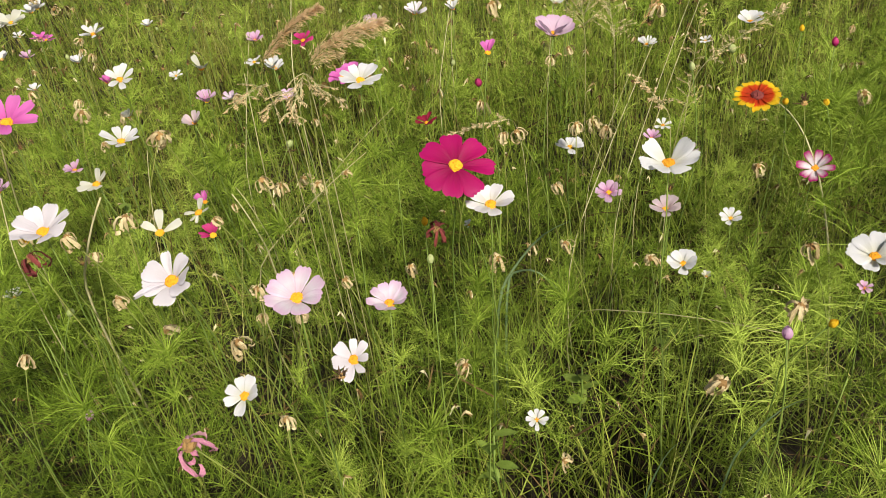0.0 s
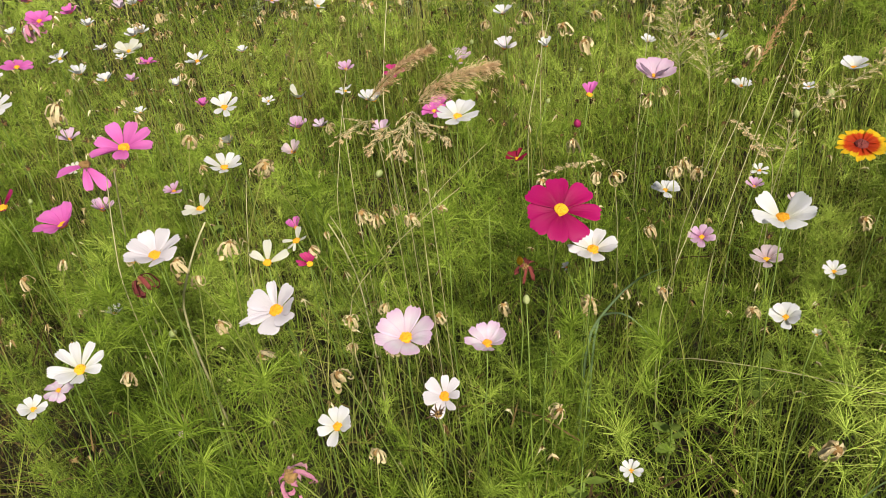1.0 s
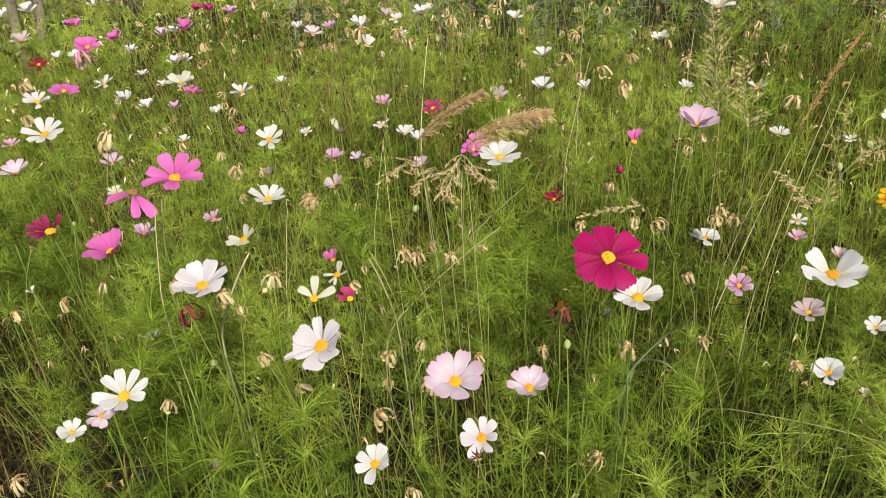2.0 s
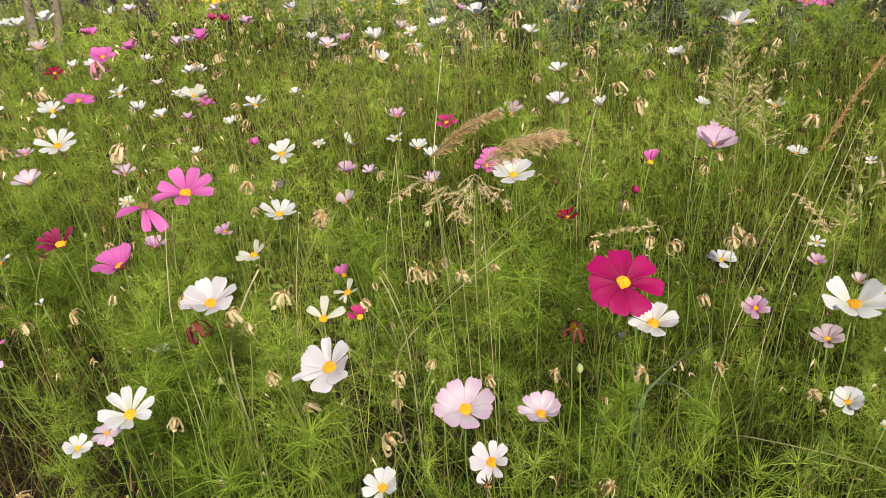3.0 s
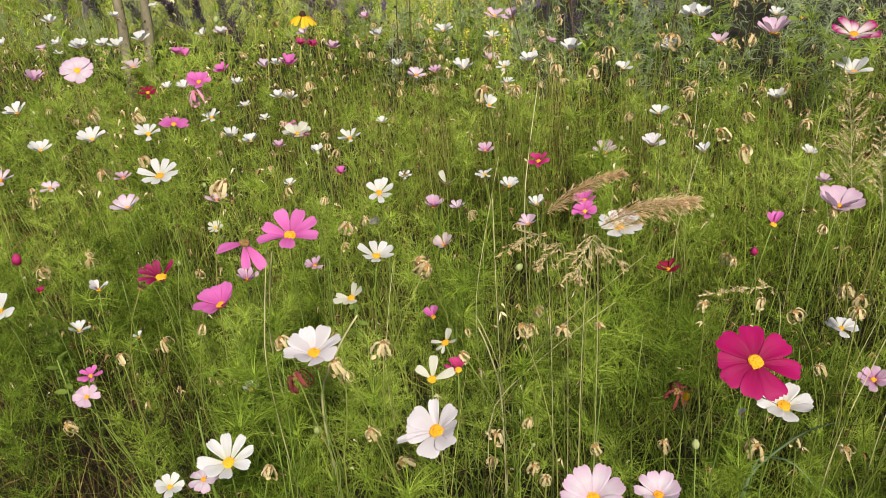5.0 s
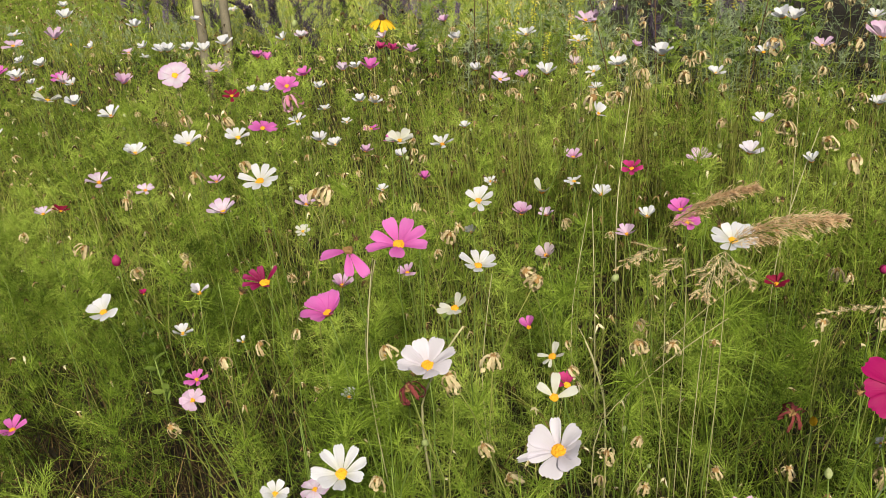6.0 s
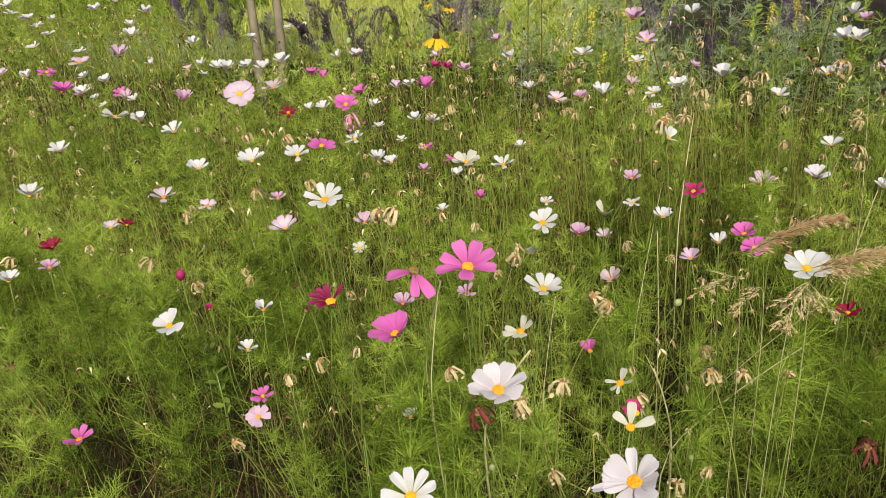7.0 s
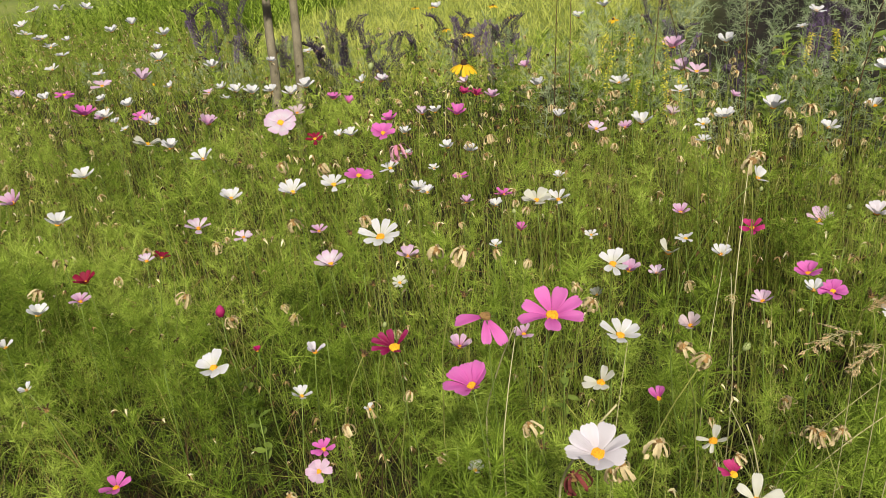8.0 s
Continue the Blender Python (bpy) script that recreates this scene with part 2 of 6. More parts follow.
def stem_mesh(name, root, head, normal, material, thick=0.001, n=8, wobble=0.006):
    """A stem from the root to the head, which it meets from below; in metres from the root."""
    head, root = Vector(head), Vector(root)
    tall = (head - root).length
    mid = head - Vector(normal) * tall * 0.45
    pts = bent((0, 0, 0), mid - root, head - root, n)
    for i in range(1, n):
        pts[i] += Vector((rnd.uniform(-1, 1), rnd.uniform(-1, 1), 0)) * wobble * math.sin(math.pi * i / n)
    verts, faces = tube(pts, [thick * (1.55 - 0.75 * i / n) for i in range(n + 1)])
    return mesh_of(name, verts, faces, material)


# ---- petals and flower heads ----
def petal_mesh(name, material, width, curl, seed, teeth=3, nu=6, fold=0.05):
    """One petal along +y, 1 long: narrow claw, broad blade, blunt toothed tip, ribbed lengthwise, curling by curl."""
    r = random.Random(seed)
    verts, uvs, faces = [], [], []
    skew, lift, ripple = r.uniform(-0.05, 0.05), r.uniform(-0.05, 0.05), r.uniform(0, 6)
    steps = (0.0, 0.14, 0.3, 0.46, 0.62, 0.76, 0.86, 0.94, 1.0)
    for j, v in enumerate(steps):
        half = width * (0.17 + 0.83 * math.sin(min(1.0, v / 0.78) * math.pi / 2) ** 1.1)
        if v > 0.78:
            half *= math.sqrt(1 - ((v - 0.78) / 0.255) ** 2)
        for i in range(nu + 1):
            u = i / nu
            s = 2 * u - 1
            y = v
            if v > 0.9:
                y -= (v - 0.9) * 10 * (0.05 * (0.5 - 0.5 * math.cos(math.pi * teeth * (s + 1))) + r.uniform(0, 0.012))
            rib = 0.036 * math.cos(3 * math.pi * s) * math.sin(math.pi * min(1, v * 1.05)) * width / 0.3
            z = curl * v * v + fold * s * s * math.sin(math.pi * v) + rib + lift * s * v + 0.02 * v * math.sin(ripple + 5 * v + 2 * s)
            verts.append((half * s + skew * v * v, y, z))
            uvs.append((u, v))
    for j in range(len(steps) - 1):
        for i in range(nu):
            a = j * (nu + 1) + i
            faces.append((a, a + 1, a + nu + 2, a + nu + 1))
    return mesh_of(name, verts, faces, material, uvs)


FORMS = {"wide": 0.37, "broad": 0.33, "slim": 0.245, "long": 0.19}
petal_store = {}


def petal_for(colour, form, k):
    key = (colour, form, k % 6)
    if key not in petal_store:
        petal_store[key] = petal_mesh("petal", PETAL[colour], FORMS[form], (-0.10, -0.02, 0.05, -0.16, -0.07, 0.02)[k % 6], 7 * (k % 6) + len(colour), (3, 2, 3, 3, 2, 4)[k % 6], fold=(0.05, 0.09, 0.03, -0.03, 0.12, 0.06)[k % 6])
    return petal_store[key]


def dome_mesh(name, material, flat=0.55, rings=5, around=10, rough=0.12, seed=1):
    """A bumpy dome of radius 1 on z = 0, closed below."""
    r = random.Random(seed)
    verts, faces = [(0, 0, flat)], []
    for j in range(1, rings + 1):
        a = math.pi / 2 * j / rings
        for k in range(around):
            w = math.tau * (k + 0.5 * (j % 2)) / around
            q = 1 + r.uniform(-rough, rough)
            verts.append((math.sin(a) * math.cos(w) * q, math.sin(a) * math.sin(w) * q, flat * math.cos(a) * q + rough * r.uniform(-1, 1) * 0.7))
    verts.append((0, 0, -flat * 0.5))
    for k in range(around):
        faces.append((0, 1 + k, 1 + (k + 1) % around))
        faces.append((len(verts) - 1, len(verts) - 1 - around + (k + 1) % around, len(verts) - 1 - around + k))
        for j in range(rings - 1):
            a, b = 1 + j * around, 1 + (j + 1) * around
            faces.append((a + k, b + k, b + (k + 1) % around, a + (k + 1) % around))
    return mesh_of(name, verts, faces, material, smooth=False)


def calyx_mesh():
    """Green cup under the flower with eight narrow bracts."""
    verts, faces = [], []
    for k in range(8):
        w = math.tau * k / 8
        c, s = math.cos(w), math.sin(w)
        o = len(verts)
        for rr, zz, hw in ((0.10, -0.34, 0.05), (0.30, -0.20, 0.13), (0.62, -0.08, 0.09), (1.15, -0.10, 0.005)):
            for side in (-1, 1):
                verts.append((rr * c - side * hw * s, rr * s + side * hw * c, zz))
        faces += [(o + 2 * i, o + 2 * i + 1, o + 2 * i + 3, o + 2 * i + 2) for i in range(3)]
    return mesh_of("calyx", verts, faces, M_CALYX)


DISC = [dome_mesh("disc", M_DISC, seed=s) for s in (1, 2, 3)]
CALYX = calyx_mesh()
WORDS = {
    "white": "white cosmos flower with a yellow disc on a thin green stem",
    "pearl": "pearl white cosmos flower with broad petals and yellow disc",
    "cream": "ageing cream white cosmos flower with some petals lost",
    "blush": "pale pink and white cosmos flower with a yellow disc",
    "rose": "pale pink cosmos flower cupped upward on a thin stem",
    "pink": "bright pink cosmos flower with a yellow disc",
    "lilac": "small lilac pink cosmos flower with paler petal tips",
    "faded": "faded mauve cosmos flower past its bloom",
    "magenta": "large magenta cosmos flower with broad petals and yellow disc",
    "crimson": "deep pink cosmos flower with a yellow disc",
    "burgundy": "dark burgundy cosmos flower with narrow upturned petals",
    "wine": "small wine red cosmos flower on a thin stem",
    "picotee": "white cosmos flower with petals edged in magenta",
}


def bloom(colour, x, y, z, d, yaw, tilt, lean, petals, disc=0.21, spent=False, form="broad"):
    """A cosmos flower whose disc is at x, y, z, d across; it faces up, tilted by tilt towards the path.
    petals: rows of the way each one points (0 is away from the path, clockwise), its length, half its width and how steeply it rises."""
    turn = Euler((radians(tilt), radians(lean), radians(yaw)), "XYZ").to_matrix().to_4x4()
    face = turn.to_3x3() @ Vector((0, 0, 1))
    rx, ry = x + rnd.uniform(-0.07, 0.07), y + rnd.uniform(-0.02, 0.09)
    root = (rx, ry, ground_z(rx, ry) - 0.01)
    HEADS.append((x, y, z - 0.12 * d))
    top = thing("cosmos_flower", *root, WORDS[colour], "flower", colour + " cosmos flowers")
    here = Vector((x, y, z)) - Vector(root)
    head = Matrix.Translation(here) @ turn
    part("stem", stem_mesh("stem", root, Vector((x, y, z)) - face * 0.1 * d, face, M_STEM), top)
    rad = d * 0.5
    q = disc * rad
    part("disc", SEED[0] if spent else DISC[rnd.randrange(3)], top, head @ Matrix.Diagonal((q, q, q, 1)) @ pose(0, 0, 0.1, 0, 0, rnd.uniform(0, 360)), "dry brown disc" if spent else "yellow disc of florets")
    part("calyx", CALYX, top, head @ Matrix.Diagonal((0.3 * rad, 0.3 * rad, 0.3 * rad, 1)))
    for k, (way, long, wide, rise) in enumerate(petals):
        m = head @ pose(0, 0, 0.0015 * (k % 2), 0, 0, -way) @ pose(0, 0.1 * rad, 0, rise, rnd.uniform(-8, 8), 0)
        q = rad * 0.87
        part("petal", petal_for(colour, form, rnd.randrange(6)), top, m @ Matrix.Diagonal((q * wide / FORMS[form], q * long, q * long, 1)))
    return top


def cosmos(colour, x, y, z, d, yaw, tilt, cup, lean, n=8, form="broad", gone=(), spent=False):
    """The same with n petals spread evenly, but for chance, rising by cup; those in gone have fallen."""
    phase, petals = rnd.uniform(-8, 8), []
    for k in range(n):
        row = (360 * k / n - phase + rnd.uniform(-7, 7), rnd.uniform(0.9, 1.06), FORMS[form] * rnd.uniform(0.86, 1.1), cup + rnd.uniform(-8, 8) + (4 if k % 2 else -4))
        if k not in gone:
            petals.append(row)
    return bloom(colour, x, y, z, d, yaw, tilt, lean, petals, 0.2, spent, form)


def dry_petal_mesh(seed, material):
    """A shrunken petal that leaves the core, turns over, hangs down creased and rolls in at its end."""
    r = random.Random(seed)
    verts, faces = [], []
    x, z, way = 0.10, 0.16, r.uniform(0.2, 1.3)
    hang, wide, twist = r.uniform(-1.9, -1.25), r.uniform(0.07, 0.13), r.uniform(-1.6, 1.6)
    step = r.uniform(0.085, 0.12)
    for i in range(12):
        t = i / 11
        hw = wide * (0.45 + 0.7 * math.sin(t * 2.8)) * r.uniform(0.7, 1.15)
        q = twist * t
        for side in (-1, 0, 1):
            up = 0.5 * hw * abs(side) - 0.2 * hw
            verts.append((x - up * math.sin(way), side * hw * math.cos(q), z + up * math.cos(way) + side * hw * math.sin(q)))
        x, z = x + step * math.cos(way), z + step * math.sin(way)
        way += (hang - way) * 0.45 if t < 0.62 else r.uniform(-1.0, -0.3)
        way += r.uniform(-0.22, 0.22)
    for i in range(11):
        a = i * 3
        faces += [(a, a + 1, a + 4, a + 3), (a + 1, a + 2, a + 5, a + 4)]
    return mesh_of("withered_petal", verts, faces, material)


def seed_needle_mesh(seed, material):
    """A thin dark seed standing out of its head."""
    r = random.Random(seed)
    pts = [Vector((0.1 + 0.55 * i / 4, r.uniform(-0.02, 0.02) * i, 0.05 + 0.3 * i / 4 + 0.03 * i * r.uniform(-1, 1))) for i in range(5)]
    return mesh_of("seed_needle", *tube(pts, [0.03, 0.045, 0.05, 0.035, 0.012], 4), material)


M_DRY_WINE = plain("withered_wine_petal", (0.10, 0.015, 0.02), (0.26, 0.06, 0.05), 45.0, 0.85, 0.15)
M_DRY_PINK = plain("withered_pink_petal", (0.46, 0.12, 0.24), (0.70, 0.40, 0.48), 45.0, 0.85, 0.15)
M_DRY_DARK = plain("withered_dark_petal", (0.05, 0.03, 0.016), (0.16, 0.095, 0.045), 45.0, 0.85, 0.1)
DRY = {"dark": [seed_needle_mesh(s, M_DRY_DARK) for s in range(4)], "tan": [dry_petal_mesh(s, M_DRY) for s in range(9)], "wine": [dry_petal_mesh(s, M_DRY_WINE) for s in range(3)], "magenta": [dry_petal_mesh(s, M_DRY_PINK) for s in range(3)]}
DRY_WORDS = {"dark": "dark brown dried seed head on a thin stem", "tan": "withered cosmos head with shrivelled tan petals", "wine": "wilted wine red cosmos head hanging on its stem", "magenta": "wilted magenta cosmos head with limp petals"}
SEED = [dome_mesh("seed_core", M_SEED, 0.9, 4, 8, 0.2, s) for s in (4, 5)]


def withered(x, y, z, d, tint="tan"):
    """A spent head: a brown core with shrivelled petals rolled round it, or a burst of ripe seeds."""
    rx, ry = x + rnd.uniform(-0.05, 0.05), y + rnd.uniform(-0.03, 0.06)
    root = (rx, ry, ground_z(rx, ry) - 0.01)
    HEADS.append((x, y, z - 0.3 * d))
    top = thing("withered_flower", *root, DRY_WORDS[tint], "dead flower", "withered flower heads")
    turn = Euler((radians(rnd.uniform(-22, 30)), radians(rnd.uniform(-25, 25)), rnd.uniform(0, 6))).to_matrix().to_4x4()
    face = turn.to_3x3() @ Vector((0, 0, 1))
    here = Vector((x, y, z + 0.2 * d)) - Vector(root)
    head = Matrix.Translation(here) @ turn
    part("stem", stem_mesh("stem", root, here + Vector(root) - face * 0.1 * d, face, M_STALK_ONE, 0.001), top)
    part("seed_core", rnd.choice(SEED), top, head @ Matrix.Diagonal((0.2 * d, 0.2 * d, 0.26 * d, 1)))
    if tint == "dark":
        for k in range(14):
            q = rnd.uniform(0.6, 0.95) * d
            part("seed_needle", rnd.choice(DRY[tint]), top, head @ pose(0, 0, 0.05 * d, 0, rnd.uniform(-60, 25), 26 * k + rnd.uniform(-9, 9)) @ Matrix.Diagonal((q, q, q, 1)))
        return top
    for k in range(rnd.randrange(6, 9)):
        q = rnd.uniform(0.75, 1.1) * d
        part("withered_petal", rnd.choice(DRY[tint]), top, head @ pose(0, 0, 0, 0, rnd.uniform(-14, 22), 47 * k + rnd.uniform(-18, 18)) @ Matrix.Diagonal((q, q, q, 1)))
    return top


M_STALK_ONE = plain("olive_stem", (0.11, 0.15, 0.025), (0.24, 0.25, 0.06), 30.0, 0.7, 0.0, (1, 1, 0.2))
BUD_COLOUR = {"yellow": M_YELLOW, "violet": PETAL["lilac"], "magenta": PETAL["crimson"], "wine": PETAL["burgundy"], "pale": plain("bud_green", (0.30, 0.38, 0.12), (0.48, 0.52, 0.24), 60.0, 0.6, 0.2), "white": PETAL["white"]}
BUD_WORDS = {"yellow": "small yellow wild flower half open on a thin stem", "violet": "closed violet pink flower bud on a green stem", "magenta": "closed magenta flower bud with folded petals", "wine": "dark wine red wilted bud hanging on its stem",
             "pale": "pale green round flower bud on a thin stem", "white": "half open white flower bud on a thin stem"}
bud_store = {}


def fold_petal_mesh(material):
    """A petal wrapped round a bud, 1 high."""
    verts, uvs, faces = [], [], []
    for j in range(6):
        v = j / 5
        rad = 0.03 + 0.36 * math.sin(math.pi * (0.10 + 0.895 * v)) ** 0.75
        for i in range(5):
            w = (i / 4 - 0.5) * 2.0
            verts.append((rad * math.sin(w), rad * math.cos(w), v))
            uvs.append((i / 4, v))
    for j in range(5):
        for i in range(4):
            a = j * 5 + i
            faces.append((a, a + 1, a + 6, a + 5))
    return mesh_of("folded_petal", verts, faces, material, uvs)


def bud(colour, x, y, z, d):
    rx, ry = x + rnd.uniform(-0.05, 0.05), y + rnd.uniform(-0.03, 0.06)
    root = (rx, ry, ground_z(rx, ry) - 0.01)
    HEADS.append((x, y, z - 0.3 * d))
    top = thing("flower_bud", *root, BUD_WORDS[colour], "flower bud", colour + " buds")
    turn = Euler((radians(rnd.uniform(-30, 30)), radians(rnd.uniform(-30, 30)), rnd.uniform(0, 6))).to_matrix().to_4x4()
    face = turn.to_3x3() @ Vector((0, 0, 1))
    here = Vector((x, y, z)) - face * 0.45 * d - Vector(root)
    head = Matrix.Translation(here) @ turn
    part("stem", stem_mesh("stem", root, here + Vector(root), face, M_STEM), top)
    part("calyx", CALYX, top, head @ Matrix.Translation((0, 0, 0.1 * d)) @ Matrix.Diagonal((0.32 * d, 0.32 * d, 0.32 * d, 1)))
    if colour not in bud_store:
        bud_store[colour] = fold_petal_mesh(BUD_COLOUR[colour])
    for k in range(5):
        part("folded_petal", bud_store[colour], top, head @ pose(0, 0, 0, rnd.uniform(-8, 4), 0, 72 * k) @ Matrix.Diagonal((d * 0.95, d * 0.95, d * rnd.uniform(0.9, 1.1), 1)))
    return top


# ---- ground ----
def ground_mesh():
    """One sheet to the horizon, fine near the path."""
    axis = sorted({round(q * 0.25, 3) for q in range(-28, 29)} | {s * d for s in (-1, 1) for d in (9, 14, 25, 50, 120, 400, 1500, 4000)})
    verts = [(x, y + 2.5, ground_z(x, y + 2.5) * (1 if max(abs(x), abs(y)) < 60 else 0)) for y in axis for x in axis]
    n = len(axis)
    faces = [(j * n + i, j * n + i + 1, (j + 1) * n + i + 1, (j + 1) * n + i) for j in range(n - 1) for i in range(n - 1)]
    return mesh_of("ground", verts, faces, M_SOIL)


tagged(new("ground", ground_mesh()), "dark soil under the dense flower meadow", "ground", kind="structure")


# ---- the flowers, one by one ----
bloom("magenta", -0.024, 0.775, 0.656, 0.087, 2, 25, 5, ((-8, 1.04, 0.35, 8), (-58, 1.06, 0.37, 6), (-96, 0.92, 0.29, 3), (-132, 1.00, 0.32, 3), (-170, 1.00, 0.32, 0), (148, 1.02, 0.34, 2), (98, 1.08, 0.32, 8), (46, 1.00, 0.37, 9)), 0.19)
bloom("white", 0.013, 0.785, 0.593, 0.064, -1, 12, -1, ((-20, 0.85, 0.28, 30), (30, 0.90, 0.30, 30), (70, 1.00, 0.28, 25), (110, 1.00, 0.26, 25), (168, 0.95, 0.30, 28), (-148, 0.95, 0.30, 28), (-102, 1.05, 0.25, 20), (-60, 1.00, 0.26, 25)), 0.24)
bloom("pearl", -0.356, 0.703, 0.575, 0.072, 27, 23, -14, ((18, 1.08, 0.21, 24), (-34, 1.05, 0.42, 20), (-72, 1.00, 0.41, 16), (-81, 1.40, 0.15, 2), (-142, 1.00, 0.42, 20), (170, 0.92, 0.40, 28), (122, 0.88, 0.38, 38), (72, 1.02, 0.32, 34)), 0.24)
bloom("blush", -0.176, 0.564, 0.648, 0.062, 17, 12, 0, ((-14, 1.05, 0.29, 32), (30, 1.08, 0.29, 32), (74, 1.02, 0.33, 32), (122, 0.95, 0.32, 28), (180, 0.92, 0.34, 26), (-130, 0.92, 0.30, 24), (-92, 1.06, 0.27, 19), (-56, 1.02, 0.29, 27)), 0.23)
bloom("blush", -0.113, 0.702, 0.521, 0.057, 9, 8, 4, ((-12, 1.00, 0.27, 36), (30, 1.05, 0.31, 36), (74, 0.98, 0.33, 40), (120, 0.85, 0.30, 36), (180, 0.85, 0.30, 31), (-132, 0.92, 0.28, 27), (-88, 1.06, 0.25, 20), (-50, 1.00, 0.24, 29)), 0.23)
bloom("pearl", -0.178, 0.742, 0.398, 0.060, 14, 30, 3, ((5, 1.02, 0.21, 42), (-43, 1.06, 0.37, 18), (-91, 1.00, 0.39, 12), (-149, 1.12, 0.36, 5), (165, 0.85, 0.22, 22), (105, 0.82, 0.23, 46), (51, 1.00, 0.26, 36)), 0.24)
bloom("white", -0.305, 0.675, 0.412, 0.055, 24, 17, -9, ((4, 0.97, 0.28, 30), (48, 1.04, 0.33, 33), (96, 0.92, 0.28, 38), (141, 0.88, 0.26, 33), (-146, 1.06, 0.30, 11), (-90, 1.00, 0.28, 18), (-42, 1.00, 0.29, 24)), 0.24)
bloom("pearl", -0.533, 0.786, 0.601, 0.076, 34, 12, -3, ((0, 1.02, 0.31, 36), (44, 1.05, 0.33, 36), (91, 1.12, 0.25, 28), (129, 0.92, 0.35, 32), (182, 0.80, 0.33, 35), (-129, 0.88, 0.33, 33), (-80, 1.05, 0.33, 20), (-42, 1.02, 0.31, 31)), 0.23)
bloom("white", 0.207, 0.740, 0.658, 0.070, -16, 8, -1, ((-64, 1.06, 0.38, 36), (48, 1.02, 0.38, 38), (88, 1.05, 0.34, 26), (140, 0.85, 0.36, 24), (-157, 0.85, 0.36, 24), (-109, 0.95, 0.36, 24)), 0.22)
bloom("white", -0.179, 1.188, 0.591, 0.072, 9, 6, 4, ((18, 1.05, 0.34, 36), (58, 1.10, 0.36, 30), (104, 1.10, 0.36, 17), (158, 0.92, 0.36, 13), (-157, 0.92, 0.38, 13), (-108, 1.05, 0.36, 15), (-66, 1.05, 0.34, 26), (-24, 0.90, 0.26, 42)), 0.22)
cosmos("white", 0.153, 1.134, 0.469, 0.049, -8, 6, 23, 3)
cosmos("white", 0.348, 1.311, 0.401, 0.035, -15, 22, 20, 2, n=6, form="slim")
cosmos("rose", 0.136, 1.213, 0.631, 0.082, -6, 1, 39, 8, form="broad")
cosmos("picotee", 0.475, 0.962, 0.500, 0.055, -26, 35, 26, 3, form="slim")
cosmos("white", 0.369, 0.968, 0.420, 0.038, -21, 20, 26, -1, form="slim")
cosmos("white", 0.264, 0.833, 0.447, 0.047, -17, 21, 27, -10)
cosmos("lilac", 0.227, 1.174, 0.350, 0.050, -11, 22, 22, -0)
cosmos("faded", 0.265, 0.944, 0.461, 0.051, -16, 4, 29, -4)
cosmos("white", 0.049, 0.632, 0.386, 0.029, -4, 22, 21, 1, form="slim")
cosmos("white", 0.562, 1.528, 0.500, 0.063, -20, 6, 28, -5)
cosmos("white", 0.399, 1.695, 0.403, 0.053, -13, 4, 29, 5, form="slim")
cosmos("white", 0.416, 1.332, 0.550, 0.024, -17, 20, 27, -5, n=6, form="slim")
cosmos("lilac", 0.426, 0.690, 0.506, 0.020, -32, 22, 20, 8, form="slim")
cosmos("pink", 0.027, 1.084, 0.662, 0.045, -1, 17, 48, 8, form="slim", gone=(2,3,4,5,6,))
cosmos("wine", -0.091, 1.359, 0.421, 0.047, 4, 9, 30, -8, form="slim")
bloom("cream", -0.415, 0.970, 0.499, 0.046, 23, 8, -12, ((44, 1.05, 0.28, 42), (-66, 1.00, 0.17, 12), (112, 0.85, 0.21, 18), (-151, 0.80, 0.13, -15), (-108, 0.75, 0.17, 0)), 0.26)
bloom("cream", -0.571, 1.009, 0.538, 0.052, 29, 10, -14, ((46, 1.05, 0.25, 40), (88, 1.00, 0.27, 28), (-56, 1.00, 0.20, 28), (-92, 1.15, 0.25, 18), (176, 0.75, 0.28, 20), (-139, 0.70, 0.24, 22)), 0.24)
cosmos("white", -0.761, 0.980, 0.358, 0.037, 38, 7, 47, 6, form="slim")
cosmos("rose", -0.241, 1.919, 0.415, 0.080, 7, 13, 49, -5, form="slim")
cosmos("lilac", -0.551, 1.966, 0.393, 0.057, 16, 11, 43, 3, form="slim")
cosmos("pearl", -0.128, 1.918, 0.442, 0.071, 4, 8, 48, 3, form="slim")
cosmos("cream", -0.529, 1.466, 0.525, 0.062, 20, 10, 47, 1, form="slim", gone=(0,1,2,6,))
cosmos("white", -0.765, 1.919, 0.334, 0.041, 22, 17, 23, -7, form="slim")
cosmos("lilac", -0.642, 1.752, 0.329, 0.067, 20, 9, 50, -2, form="slim")
cosmos("blush", -0.577, 1.736, 0.337, 0.049, 18, 5, 47, -5, form="slim")
cosmos("rose", 0.217, 1.689, 0.463, 0.041, -7, 8, 46, 7, form="slim")
cosmos("rose", 0.139, 2.086, 0.671, 0.100, -7, 8, 45, -3, form="slim")
cosmos("pink", 0.430, 1.927, 0.673, 0.041, -16, 19, 19, 1, form="slim")
cosmos("picotee", 0.233, 1.733, 0.754, 0.100, -12, 11, 29, 4, form="slim")
cosmos("white", 0.254, 1.775, 0.667, 0.079, -12, 13, 37, 4, form="slim")
cosmos("white", -0.356, 2.224, 0.591, 0.081, 6, 12, 50, -4, form="slim")
cosmos("white", -0.473, 2.247, 0.556, 0.068, 9, 9, 45, -4, form="slim")
cosmos("rose", 0.018, 2.111, 0.643, 0.062, -4, 8, 37, 1, form="slim")
